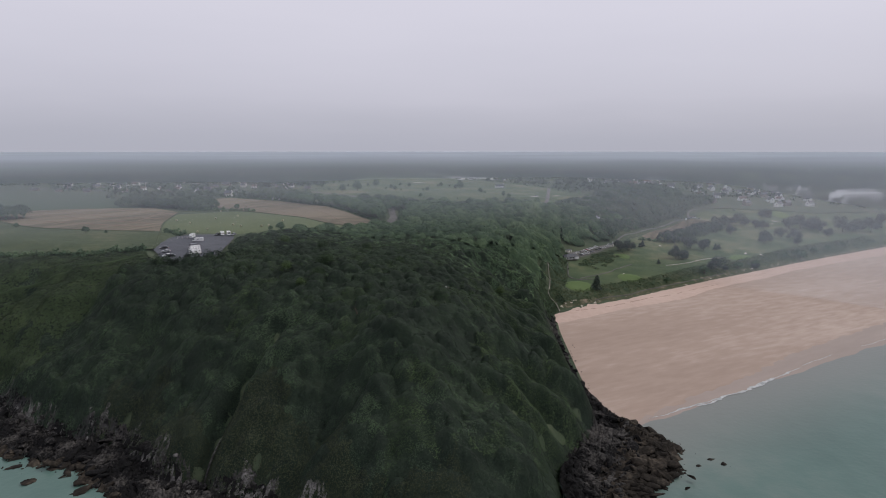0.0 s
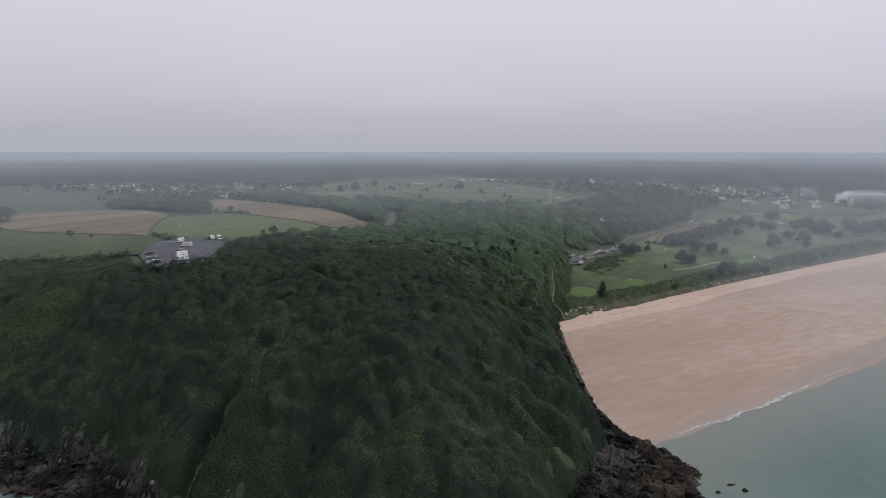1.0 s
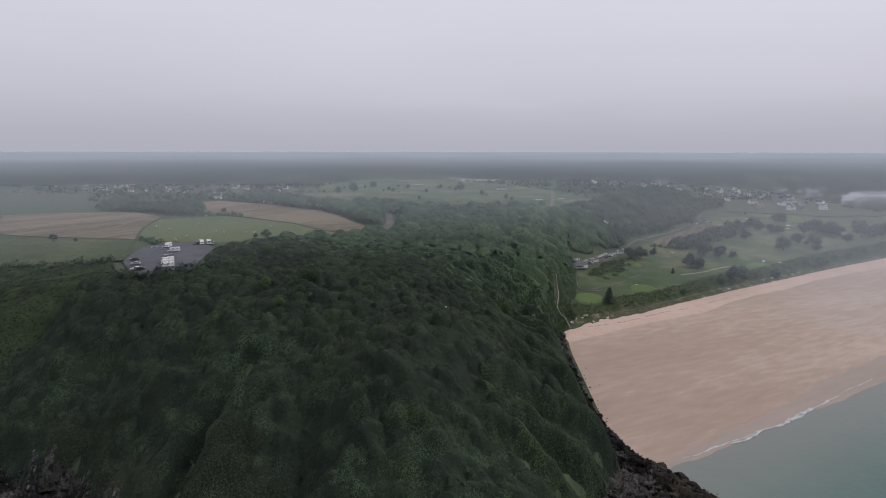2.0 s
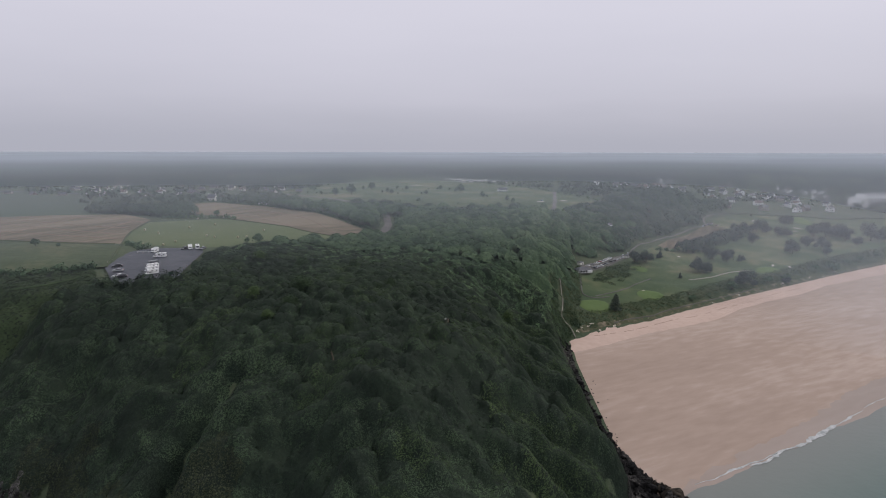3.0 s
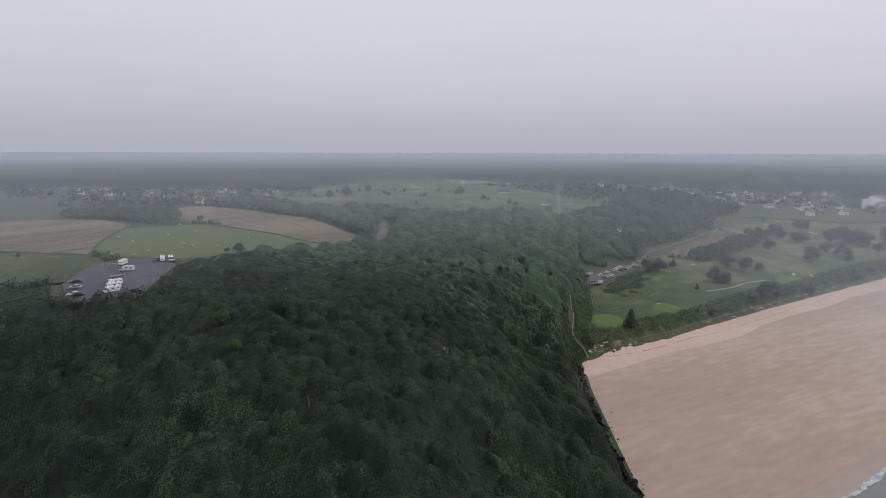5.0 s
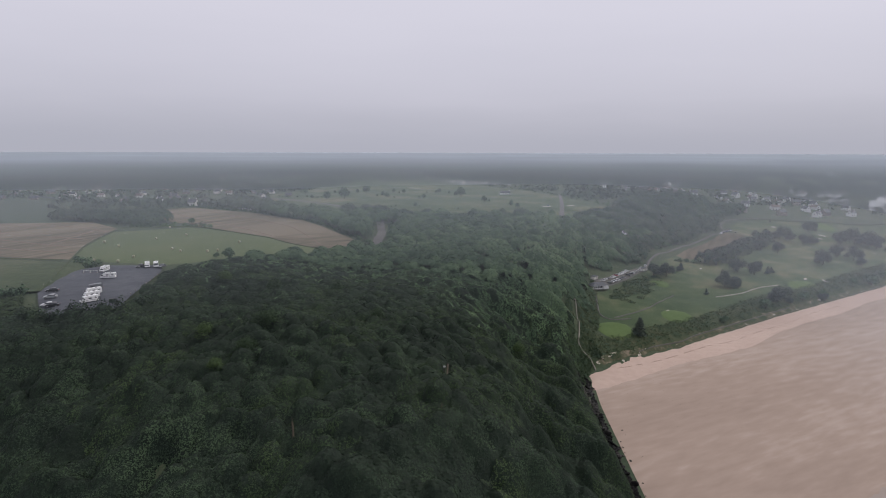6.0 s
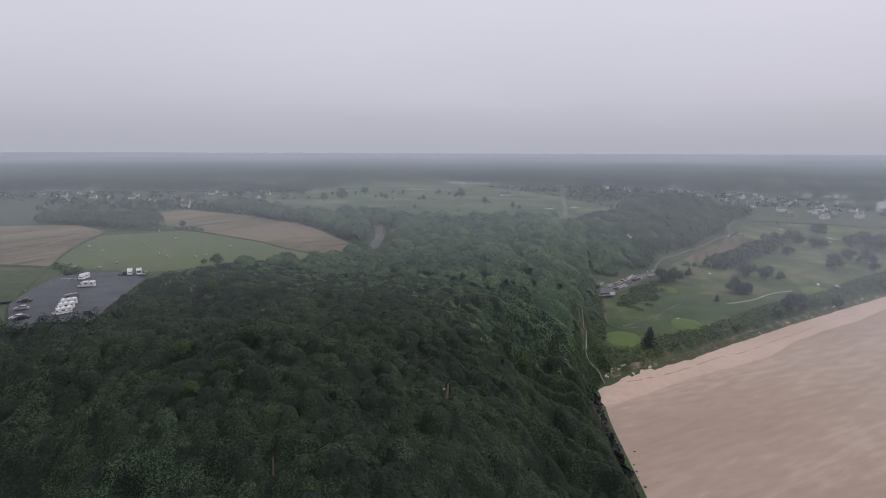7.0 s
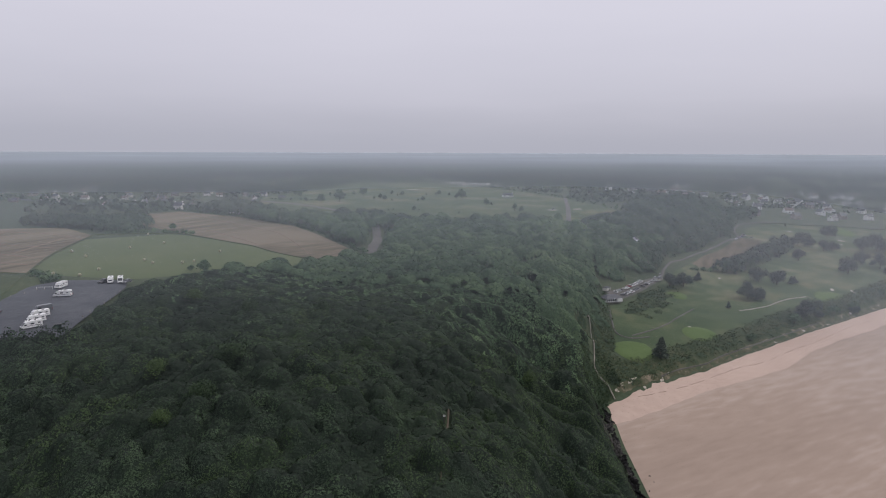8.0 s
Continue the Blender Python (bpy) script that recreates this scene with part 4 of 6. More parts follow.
X, Y = along([(134, 479), (145, 500), (158, 520), (171, 533), (203, 567), (229, 597), (254, 627), (266, 654)], 3.6, 3.2, 47)
X, Y = clear_of(X, Y, [(140, 470), (145, 478), (152, 493), (166, 513), (180, 524), (213, 562), (239, 590), (267, 621), (280, 654)], 5)
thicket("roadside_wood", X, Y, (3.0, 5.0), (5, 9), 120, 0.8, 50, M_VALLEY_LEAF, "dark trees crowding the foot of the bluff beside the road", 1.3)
X, Y = scatter([(56.5, 298), (56, 330), (62, 346), (71, 336), (69, 321), (62, 310)], 1.7, 56)
X, Y = clear_of(X, Y, TRAIL, 1.9)
thicket("thicket", X, Y, (1.0, 1.8), (0.6, 1.5), 70, 0.4, 59, M_BRACKEN, "low green scrub above the end of the beach", 0.7)
VALLEY_WOOD = [(162, 535), (191, 552), (250, 619), (282, 660), (313, 705), (350, 742), (371, 780), (304, 769), (223, 710), (180, 633)]
X, Y = scatter(VALLEY_WOOD, 8.0, 48, [WOOD])
X, Y = clear_of(X, Y, [(239, 590), (267, 621), (280, 654), (300, 683), (325, 703), (360, 704)], 7)
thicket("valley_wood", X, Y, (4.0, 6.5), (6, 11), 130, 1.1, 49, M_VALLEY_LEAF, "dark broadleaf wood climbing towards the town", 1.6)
FAR_FIELDS = [oval(-480, 920, 58, 30, 10, 9, 0.1, 2), oval(-700, 900, 90, 34, -5, 9, 0.1, 4), oval(-560, 1250, 120, 50, 8, 9, 0.12, 3)]
rs = np.random.RandomState(47)
for k in range(46):
    y = 1120 * (3.2 ** rs.uniform(0, 1))
    x = rs.uniform(-0.8, 0.8) * y
    if not (-230 < x < 260 and y < 1350) and not (300 < x < 720 and y < 1220):
        FAR_FIELDS.append(oval(x, y, y * rs.uniform(0.05, 0.11), y * rs.uniform(0.025, 0.05), rs.uniform(-15, 15), 9, 0.14, k))
for k, outline in enumerate(FAR_FIELDS):
    soil = (M_STUBBLE, M_CROP, M_ROUGHGRASS, M_STUBBLE, M_GRASS, M_MEADOW)[k % 6]
    patch("far_field", outline, soil, ("distant harvested straw field", "distant green crop field", "distant rough pasture", "distant harvested straw field", "distant pale pasture", "distant green meadow")[k % 6], "field", 14, 0.8)
VILLAGE = [(-520, 640), (-330, 630), (-230, 590), (-190, 600), (-176, 690), (-180, 800), (-200, 1000), (-260, 1260), (-420, 1300), (-480, 1000)]
TOWN = [(310, 790), (330, 770), (420, 730), (470, 735), (540, 800), (640, 900), (660, 1060), (480, 1000), (400, 930), (330, 880), (260, 880), (270, 830)]
WEDGE = [(-480, 540), (-150, 555), (-178, 680), (-150, 1060), (60, 1060), (165, 700), (262, 690), (310, 740), (480, 712), (1000, 1000), (1900, 2100), (-1900, 2100)]
X, Y = scatter(WEDGE, 13, 51, FIELDS + FAR_FIELDS)
for other, share in ((VILLAGE, 0.2), (TOWN, 0.18)):
    within = inside(X, Y, np.array(other, float))
    keep = ~within | (np.random.RandomState(52).uniform(size=X.size) < share)
    X, Y = X[keep], Y[keep]
keep = waves(X, Y, 190, 1) + 0.3 * waves(X, Y, 47, 3) > np.where(np.hypot(X, Y) > 800, 0.02, -0.4)
X, Y = X[keep], Y[keep]
X, Y = clear_of(X, Y, [(112, 614), (140, 760), (176, 940), (240, 1200)], 7)
thicket("far_woodland", X, Y, (6.0, 11.0), (5, 9), 11, 5.0, 53, M_FAR_HAZE_LEAF, "hazy hedgerow trees and woods across the plain")
rs = np.random.RandomState(57)
hedge_x, hedge_y = [], []
for k in range(110):
    cy = 760 * (3.6 ** rs.uniform(0, 1))
    cx, a, half = rs.uniform(-0.85, 0.85) * cy, rs.choice([0.05, -0.12, 1.35, 0.3]) + rs.normal() * 0.12, rs.uniform(60, 190) * (cy / 1200) ** 0.5
    u = np.arange(-half, half, 7.5 * (cy / 1000) ** 0.5)
    hedge_x.append(cx + u * math.cos(a) + rs.normal(size=u.size) * 1.5)
    hedge_y.append(cy + u * math.sin(a) + rs.normal(size=u.size) * 1.5)
X, Y = np.concatenate(hedge_x), np.concatenate(hedge_y)
for other in FIELDS[:7] + [VALLEY_WOOD]:
    ok = ~inside(X, Y, np.array(other, float))
    X, Y = X[ok], Y[ok]
ok = (Y > 0.5 * X + 600) & (rs.uniform(size=X.size) < 0.88)
thicket("hedgerow", X[ok], Y[ok], (3.0, 6.5), (4, 9), 14, 3.2, 58, M_FAR_HAZE_LEAF, "dark hedgerow trees between the distant fields")
X, Y = scatter([(-1900, 2100), (1900, 2100), (3300, 3850), (-3300, 3850)], 42, 54, FAR_FIELDS)
keep = (waves(X, Y, 500, 2) + 0.5 * waves(X, Y, 170, 3) > -0.45) & (np.hypot(X, Y) < 3800)
thicket("far_woodland", X[keep], Y[keep], (14, 30), (7, 14), 9, 15, 55, M_FAR_HAZE_LEAF, "blurred dark woods at the misty horizon")


# ---- small helpers for things ----
def part(name, bm, material_, parent=None, label=""):
    """Links a bmesh (or a ready mesh) as one mesh object under a thing or part."""
    me = bm
    if isinstance(bm, bmesh.types.BMesh):
        me = bpy.data.meshes.new(name)
        bm.to_mesh(me)
        bm.free()
    if material_ and not me.materials:
        me.materials.append(material_)
    ob = new(name, me)
    ob.parent = parent
    return tagged(ob, label)


def box(bm, x, y, z, sx, sy, sz, bevel=0.0, turn=0.0):
    """A box about (x, y, z), with softened edges."""
    made = bmesh.ops.create_cube(bm, size=1.0, matrix=Matrix.Translation((x, y, z)) @ Matrix.Rotation(radians(turn), 4, "Z") @ Matrix.Diagonal((sx, sy, sz, 1)))
    if bevel:
        edges = {e for v in made["verts"] for e in v.link_edges}
        bmesh.ops.bevel(bm, geom=list(edges), offset=bevel, segments=1, affect="EDGES")
    return bm


def boxes(*rows_, bevel=0.0):
    bm = bmesh.new()
    for row in rows_:
        box(bm, *row, bevel=bevel)
    return bm


def prism(profile, width, bevel=0.0, taper=1.0, y0=0.0):
    """A side outline of (x, z) drawn out across y; taper narrows its upper half."""
    bm = bmesh.new()
    lo, hi = min(p[1] for p in profile), max(p[1] for p in profile)
    rings = []
    for side in (-1, 1):
        rings.append([bm.verts.new((x, y0 + side * width / 2 * (1 - (1 - taper) * (z - lo) / (hi - lo)), z)) for x, z in profile])
    n = len(profile)
    bm.faces.new(rings[0][::-1])
    bm.faces.new(rings[1])
    for i in range(n):
        bm.faces.new((rings[0][i], rings[0][(i + 1) % n], rings[1][(i + 1) % n], rings[1][i]))
    bmesh.ops.recalc_face_normals(bm, faces=bm.faces)
    if bevel:
        bmesh.ops.bevel(bm, geom=list(bm.edges), offset=bevel, segments=2, affect="EDGES")
    return bm


def disc(x, y, z, r, wide, n=14, hole=0.0):
    """A wheel-like drum lying across y."""
    bm = bmesh.new()
    bmesh.ops.create_cone(bm, cap_ends=True, segments=n, radius1=r, radius2=r, depth=wide, matrix=Matrix.Translation((x, y, z)) @ Matrix.Rotation(math.pi / 2, 4, "X"))
    bmesh.ops.bevel(bm, geom=[e for e in bm.edges if len(e.link_faces) == 2 and any(len(f.verts) > 4 for f in e.link_faces)], offset=wide * 0.15, segments=1, affect="EDGES")
    return bm


def thing(name, label, category, group=""):
    return tagged(new(name), label, category, group)


def stand(x, y, turn=0.0, size=1.0, lift=0.0):
    """The pose of a thing that stands on the ground at (x, y)."""
    return pose(x, y, float(height(x, y)) + lift, 0, 0, turn) @ Matrix.Diagonal((size, size, size, 1))


def plain(name, colour, rough=0.5, metal=0.0, gloss=0.5, wear=0.12, each=0.0):
    """Paint, glass and other made surfaces, a little uneven."""
    dim = tuple(c * (1 - wear) for c in colour)
    return material(name, [dim, colour], 6.0, 0.7, rough, gloss=gloss, metal=metal, each=each)


M_WHITE = plain("white_paint", (0.78, 0.78, 0.77), 0.35)
M_CREAM = plain("cream_render", (0.66, 0.635, 0.59), 0.85, wear=0.2, each=0.5)
M_STONE = plain("grey_stone_wall", (0.30, 0.27, 0.24), 0.9, wear=0.35, each=0.6)
M_SLATE = plain("slate_roof", (0.062, 0.066, 0.078), 0.6, wear=0.3, each=0.6)
M_TILE = plain("weathered_tile_roof", (0.15, 0.112, 0.098), 0.8, wear=0.3, each=0.6)
M_GLASS = plain("dark_window_glass", (0.02, 0.024, 0.03), 0.08, gloss=0.7)
M_TYRE = plain("tyre_rubber", (0.02, 0.02, 0.02), 0.85)
M_RIM = plain("alloy_rim", (0.45, 0.45, 0.46), 0.35, metal=0.8)
M_TRIM = plain("dark_plastic_trim", (0.035, 0.035, 0.038), 0.6)
M_LAMP = plain("lamp_lens", (0.6, 0.6, 0.58), 0.15)
M_TAIL = plain("red_tail_lens", (0.35, 0.02, 0.02), 0.2)
M_BIN = plain("dark_green_plastic", (0.012, 0.04, 0.026), 0.5)
M_POST = plain("white_post_paint", (0.66, 0.66, 0.63), 0.6, wear=0.3)
M_STRAW = material("baled_straw", [(0.26, 0.25, 0.15), (0.34, 0.32, 0.21), (0.44, 0.41, 0.29)], 6, 1.0, 0.95, 0.04, stretch=(1, 5, 1))


# ---- rocks ----
def rock_shapes(count, seed):
    """Angular lumps of rock: places on a bent sphere for each, and its faces."""
    bm = bmesh.new()
    bmesh.ops.create_icosphere(bm, subdivisions=2, radius=1.25)
    v = np.array([p.co for p in bm.verts])
    f = np.array([[p.index for p in q.verts] for q in bm.faces])
    bm.free()
    rs_ = np.random.RandomState(seed)
    out = np.repeat(v[None], count, 0)
    for _ in range(7):  # flat cuts, as rock breaks
        way = rs_.normal(size=(count, 1, 3))
        way /= np.linalg.norm(way, axis=-1, keepdims=True)
        depth = (out * way).sum(-1, keepdims=True) - rs_.uniform(0.3, 0.75, (count, 1, 1))
        out = out - way * np.clip(depth, 0, None)
    return out + rs_.normal(size=out.shape) * 0.035, f


def rock_field(name, X, Y, Z, size, seed, material_, label, squash=0.7, long=1.5, bed=None):
    shapes, f = rock_shapes(len(X), seed)
    rs_ = np.random.RandomState(seed + 1)
    sc = np.stack([size * rs_.uniform(0.8, long, len(X)), size * rs_.uniform(0.7, 1.2, len(X)), size * rs_.uniform(squash * 0.6, squash * 1.3, len(X))], -1)
    shapes = shapes * sc[:, None, :]
    a = rs_.uniform(0, 6.28, (len(X), 1)) if bed is None else radians(bed) + rs_.normal(size=(len(X), 1)) * 0.22
    c, s_ = np.cos(a), np.sin(a)
    tilt = rs_.normal(size=(len(X), 1)) * 0.25
    x, y, z = shapes[..., 0] * c - shapes[..., 1] * s_, shapes[..., 0] * s_ + shapes[..., 1] * c, shapes[..., 2] + tilt * shapes[..., 0]
    v = np.stack([x + X[:, None], y + Y[:, None], z + Z[:, None]], -1).reshape(-1, 3)
    faces = (f[None] + (np.arange(len(X)) * shapes.shape[1])[:, None, None]).reshape(-1, 3)
    ob = new(name, raw_mesh(name, v, faces))
    ob.data.materials.append(material_)
    return tagged(ob, label, "rocks", kind="stuff")


def ridged(x, y, length, turn, seed):
    """Sharp broken relief between 0 and about 1, drawn out along the beds of the rock."""
    c, s_ = math.cos(radians(turn)), math.sin(radians(turn))
    u, v = x * c + y * s_, (y * c - x * s_) * 1.5
    return 1 - np.abs(waves(u, v, length, seed, 2)) * 1.2 + 0.35 * (1 - np.abs(waves(u, v, length / 3.3, seed + 1, 2)) * 1.4)


def rock_sheet(name, line, offsets, base, material_, label, turn, rough=1.0, seed=0, keep=None):
    """Broken rock along a shore line: offsets inland (plus) and seaward (minus), base(x, y, offset) its mean level."""
    way = np.gradient(line, axis=0)
    way /= np.linalg.norm(way, axis=1)[:, None]
    k = 9
    soft = np.stack([np.convolve(np.pad(way[:, j], k, "edge"), np.ones(2 * k + 1) / (2 * k + 1), "valid") for j in (0, 1)], -1)
    inwards = np.stack([-soft[:, 1], soft[:, 0]], -1)
    X_ = line[:, None, 0] + inwards[:, None, 0] * offsets[None, :]
    Y_ = line[:, None, 1] + inwards[:, None, 1] * offsets[None, :]
    rs_ = np.random.RandomState(seed)
    X_, Y_ = X_ + rs_.uniform(-0.2, 0.2, X_.shape), Y_ + rs_.uniform(-0.2, 0.2, X_.shape)
    Z_ = base(X_, Y_, offsets[None, :]) + rough * (ridged(X_, Y_, 7.0, turn, seed) - 0.75) * 1.5 + rs_.normal(size=X_.shape) * 0.16 * rough
    nx = len(offsets)
    r, c = np.meshgrid(np.arange(len(line) - 1), np.arange(nx - 1), indexing="ij")
    if keep is not None:
        shown = keep(X_, Y_, offsets[None, :])[:-1, :-1]
        r, c = r[shown], c[shown]
    i = (r * nx + c).ravel()
    ob = new(name, raw_mesh(name, np.stack([X_, Y_, Z_], -1).reshape(-1, 3), np.stack([i, i + 1, i + nx + 1, i + nx], -1)))
    ob.data.materials.append(material_)
    return tagged(ob, label, "rocks", kind="stuff")


# east of the point: a broad apron of black and brown rock that narrows along the beach
east_line = curve_through([(24, 112), (35, 128), (38, 143), (38.5, 158), (43, 168), (52, 181), (56.5, 191), (56.5, 210), (56.2, 236), (56.7, 262), (57.4, 285), (59.5, 306)], 0.5)


def reach(Y_):
    """How far the rocks run out from the slope."""
    return np.interp(Y_, [112, 135, 150, 165, 180, 192, 205, 225, 250, 285, 306], [12, 17, 22, 28, 27, 18, 7.5, 2.4, 0.9, 2.0, 1.0])


def apron_level(X_, Y_, o):
    out = np.clip(-o / reach(Y_), 0, 1.3)
    crest = np.interp(out, [0, 0.15, 0.4, 0.62, 0.85, 1.0, 1.3], [3.4, 2.2, 1.6, 2.6, 1.4, -0.2, -2.5]) * np.interp(Y_, [150, 200, 230, 306], [1, 1.0, 0.6, 0.4])
    out_level = crest + 0.9 * waves(X_, Y_, 13, 3) * np.interp(Y_, [195, 215], [1, 0.3])
    return np.where(o > 0, np.maximum(height(X_, Y_) + 0.3, 3.2), np.maximum(out_level, np.where(Y_ > 198, height(X_, Y_) + crest * 0.35 + 0.45, -3.0)))


rock_sheet("shore_rocks", east_line, np.arange(-38, -7.0, 0.5), apron_level, M_BROWNROCK, "jagged brown rocks running out into the sea", 35, 1.0, 3, lambda X_, Y_, o: -o < reach(Y_) * 1.15)
rock_sheet("shore_rocks", east_line, np.arange(-12, 3.6, 0.5), apron_level, M_ROCK, "black weed-covered rocks at the foot of the slope", 35, 0.9, 4, lambda X_, Y_, o: -o < np.minimum(reach(Y_) * (0.42 + 0.12 * waves(X_, Y_, 9, 1)) + np.where(Y_ > 200, reach(Y_) * 0.55, 0), 12))
edge = curve_through([(57, 192), (57, 212), (56.7, 236), (57.4, 262), (58, 285), (60, 304)], 0.35)
rs = np.random.RandomState(66)
wide = np.minimum(np.abs(rs.normal(size=len(edge))) * 0.75, 0.85) * reach(edge[:, 1])
X, Y = edge[:, 0] + wide - 0.5, edge[:, 1] + rs.normal(size=len(edge)) * 0.5
rock_field("shore_rocks", X, Y, np.maximum(height(X, Y), 0) + 0.15, rs.uniform(0.3, 0.8, X.size), 67, M_ROCK, "dark boulders fallen on the sand below the slope")
X, Y = scatter([(59, 225), (58, 300), (66, 300), (74, 270), (76, 235), (75, 208)], 2.8, 68)
rs = np.random.RandomState(69)
keep = rs.uniform(size=X.size) < np.exp(-(X - 59) / 2.2)
rock_field("shore_rocks", X[keep], Y[keep], height(X[keep], Y[keep]) + 0.1, rs.uniform(0.15, 0.4, keep.sum()), 70, M_ROCK, "small dark stones strewn on the sand")
# west of the point: low cliff of pale broken rock over dark wet ledges
west_line = curve_through([(-300, 244), (-210, 222), (-167, 200), (-133, 181), (-111, 176), (-88, 156), (-73, 149), (-49, 140), (-25, 122), (0, 110), (20, 114), (30, 124)], 0.5)


def ledge_level(X_, Y_, o):
    run = 12 + 6 * waves(X_, Y_, 38, 5) + 3 * waves(X_, Y_, 11, 2)
    low = np.interp(-o / run, [0, 0.25, 0.7, 1.0, 1.5], [3.0, 1.5, 0.9, -0.3, -3.0])
    return np.where(o > 0, np.maximum(height(X_, Y_) + 0.35, 2.2), np.maximum(low, height(X_, Y_)))


rock_sheet("cliff_rocks", west_line, np.arange(2.0, 10.1, 0.5), ledge_level, M_PALEROCK, "pale broken rock of the low cliff", 80, 0.55, 5, lambda X_, Y_, o: (o > 3.0 + 2.5 * waves(X_, Y_, 16, 1)) & (o < 7.0 + 3.0 * waves(X_, Y_, 21, 3)))
rock_sheet("cliff_rocks", west_line, np.arange(-8, 6.6, 0.5), ledge_level, M_ROCK, "dark wet rock at the foot of the cliff", 75, 1.2, 6)
rock_sheet("cliff_rocks", west_line, np.arange(-22, -7.4, 0.5), ledge_level, M_BROWNROCK, "brown tidal ledges washed by the sea", 60, 0.8, 7)

# broken blocks and slabs lying on the ledges
def strew(line, count, low, high, seed):
    """Places along a shore line, low to high metres inland of it."""
    rs_ = np.random.RandomState(seed)
    k = rs_.randint(2, len(line) - 2, count)
    way = line[k + 2] - line[k - 2]
    way /= np.linalg.norm(way, axis=1)[:, None]
    o = rs_.uniform(low, high, count)
    return line[k, 0] - way[:, 1] * o, line[k, 1] + way[:, 0] * o, o, rs_


near_west = west_line[west_line[:, 0] > -215]
X, Y, o, rs = strew(near_west, 700, -9, 6, 81)
rock_field("cliff_rocks", X, Y, ledge_level(X, Y, o) + 0.1, rs.gamma(3, 0.33, X.size).clip(0.4, 2.4), 82, M_ROCK, "black angular blocks at the foot of the cliff", 0.7, 1.7, 65)
X, Y, o, rs = strew(near_west, 190, 3, 7.5, 83)
rock_field("cliff_rocks", X, Y, ledge_level(X, Y, o) + 0.2, rs.gamma(3, 0.15, X.size).clip(0.25, 0.75), 84, M_PALEROCK, "pale angular blocks under the scrub", 0.5, 1.5, 70)
X, Y, o, rs = strew(near_west, 420, -19, -7, 85)
rock_field("cliff_rocks", X, Y, np.maximum(ledge_level(X, Y, o), -0.6), rs.gamma(3, 0.35, X.size).clip(0.4, 2.2), 86, M_BROWNROCK, "brown slabs on the tidal ledges", 0.4, 2.0, 50)
X, Y, o, rs = strew(east_line[:190], 900, -30, -6, 87)
ok = (-o < reach(Y) * 0.94) & (-o > reach(Y) * 0.52)
rock_field("shore_rocks", X[ok], Y[ok], apron_level(X, Y, o)[ok] - 0.1, rs.gamma(3, 0.4, ok.sum()).clip(0.4, 2.6), 88, M_BROWNROCK, "tilted brown slabs running out into the sea", 0.6, 2.3, -35)
X, Y, o, rs = strew(east_line, 950, -15, 2, 89)
ok = -o < reach(Y) * 0.7
rock_field("shore_rocks", X[ok], Y[ok], apron_level(X, Y, o)[ok], rs.gamma(3, 0.3, ok.sum()).clip(0.3, 1.9), 90, M_ROCK, "black broken blocks below the slope", 0.8, 1.6)

# single boulders that stand out of the water and at the tip of the point
for k, (bx, by, size) in enumerate(((88, 174, 1.6), (91, 171, 1.5), (92.5, 169, 1.0), (82, 170, 1.6), (76, 161, 1.4), (72, 155, 1.2), (68, 172, 1.9), (62, 166, 1.8), (58, 158, 1.6), (59.8, 303, 1.6), (60.5, 298, 1.3), (-122, 170, 2.2), (-110, 166, 2.6), (-104, 160, 2.0), (-140, 175, 2.4))):
    shape, f = rock_shapes(1, 200 + k)
    level = -0.2 if bx > 80 or bx < 0 else 1.6
    if by > 290:
        level = float(height(bx, by)) + 0.3
    ob = new("boulder", raw_mesh("boulder", shape[0] * (size * 0.95, size * 0.6, size * 0.5), f))
    ob.data.materials.append(M_BROWNROCK if 60 < bx and by < 210 else M_ROCK)
    ob.matrix_world = pose(bx, by, level, 0, 0, 37 * k)
    tagged(ob, "jagged brown boulder at the edge of the sea" if by < 210 else "black boulder on the sand below the bluff", "boulder", "boulders along the shore")

# breaking foam along the tide line
rs = np.random.RandomState(101)
for k, (line, wide) in enumerate((([(78, 202), (92, 210), (106, 217), (116, 222)], 0.8), ([(100, 213), (112, 219), (124, 227), (136, 234), (146, 240), (158, 249), (166, 254)], 2.6), ([(168, 256), (182, 264), (196, 273), (214, 283)], 1.2), ([(216, 283), (238, 296), (270, 314), (330, 349)], 1.5))):
    p = curve_through(line, 0.45)
    q = []
    for n_, (x, y) in enumerate(p):
        u = n_ / (len(p) - 1)
        w = 0.55 * wide * (0.1 + math.sin(math.pi * u) ** 0.7) * max(0.12, 0.55 + 0.5 * float(waves(x, y, 19, 1)) + 0.25 * float(waves(x, y, 3.6, 3)))
        off = 0.9 * float(waves(x, y, 34, 2)) + 0.1 * float(waves(x, y, 9, 4))
        for side in (-1, -0.4, 0.4, 1):
            q.append((x + 0.5 * (off + side * w), y - 0.865 * (off + side * w), 0.22 - 0.12 * abs(side) + (0.12 if abs(side) < 0.5 else 0)))
    i = np.concatenate([np.arange(len(p) - 1) * 4 + j for j in range(3)])
    ob = new("foam", smooth(raw_mesh("foam", np.array(q), np.stack([i, i + 4, i + 5, i + 1], -1))))
    ob.data.materials.append(M_FOAM)
    tagged(ob, "thin white line of breaking foam", "foam", kind="structure")


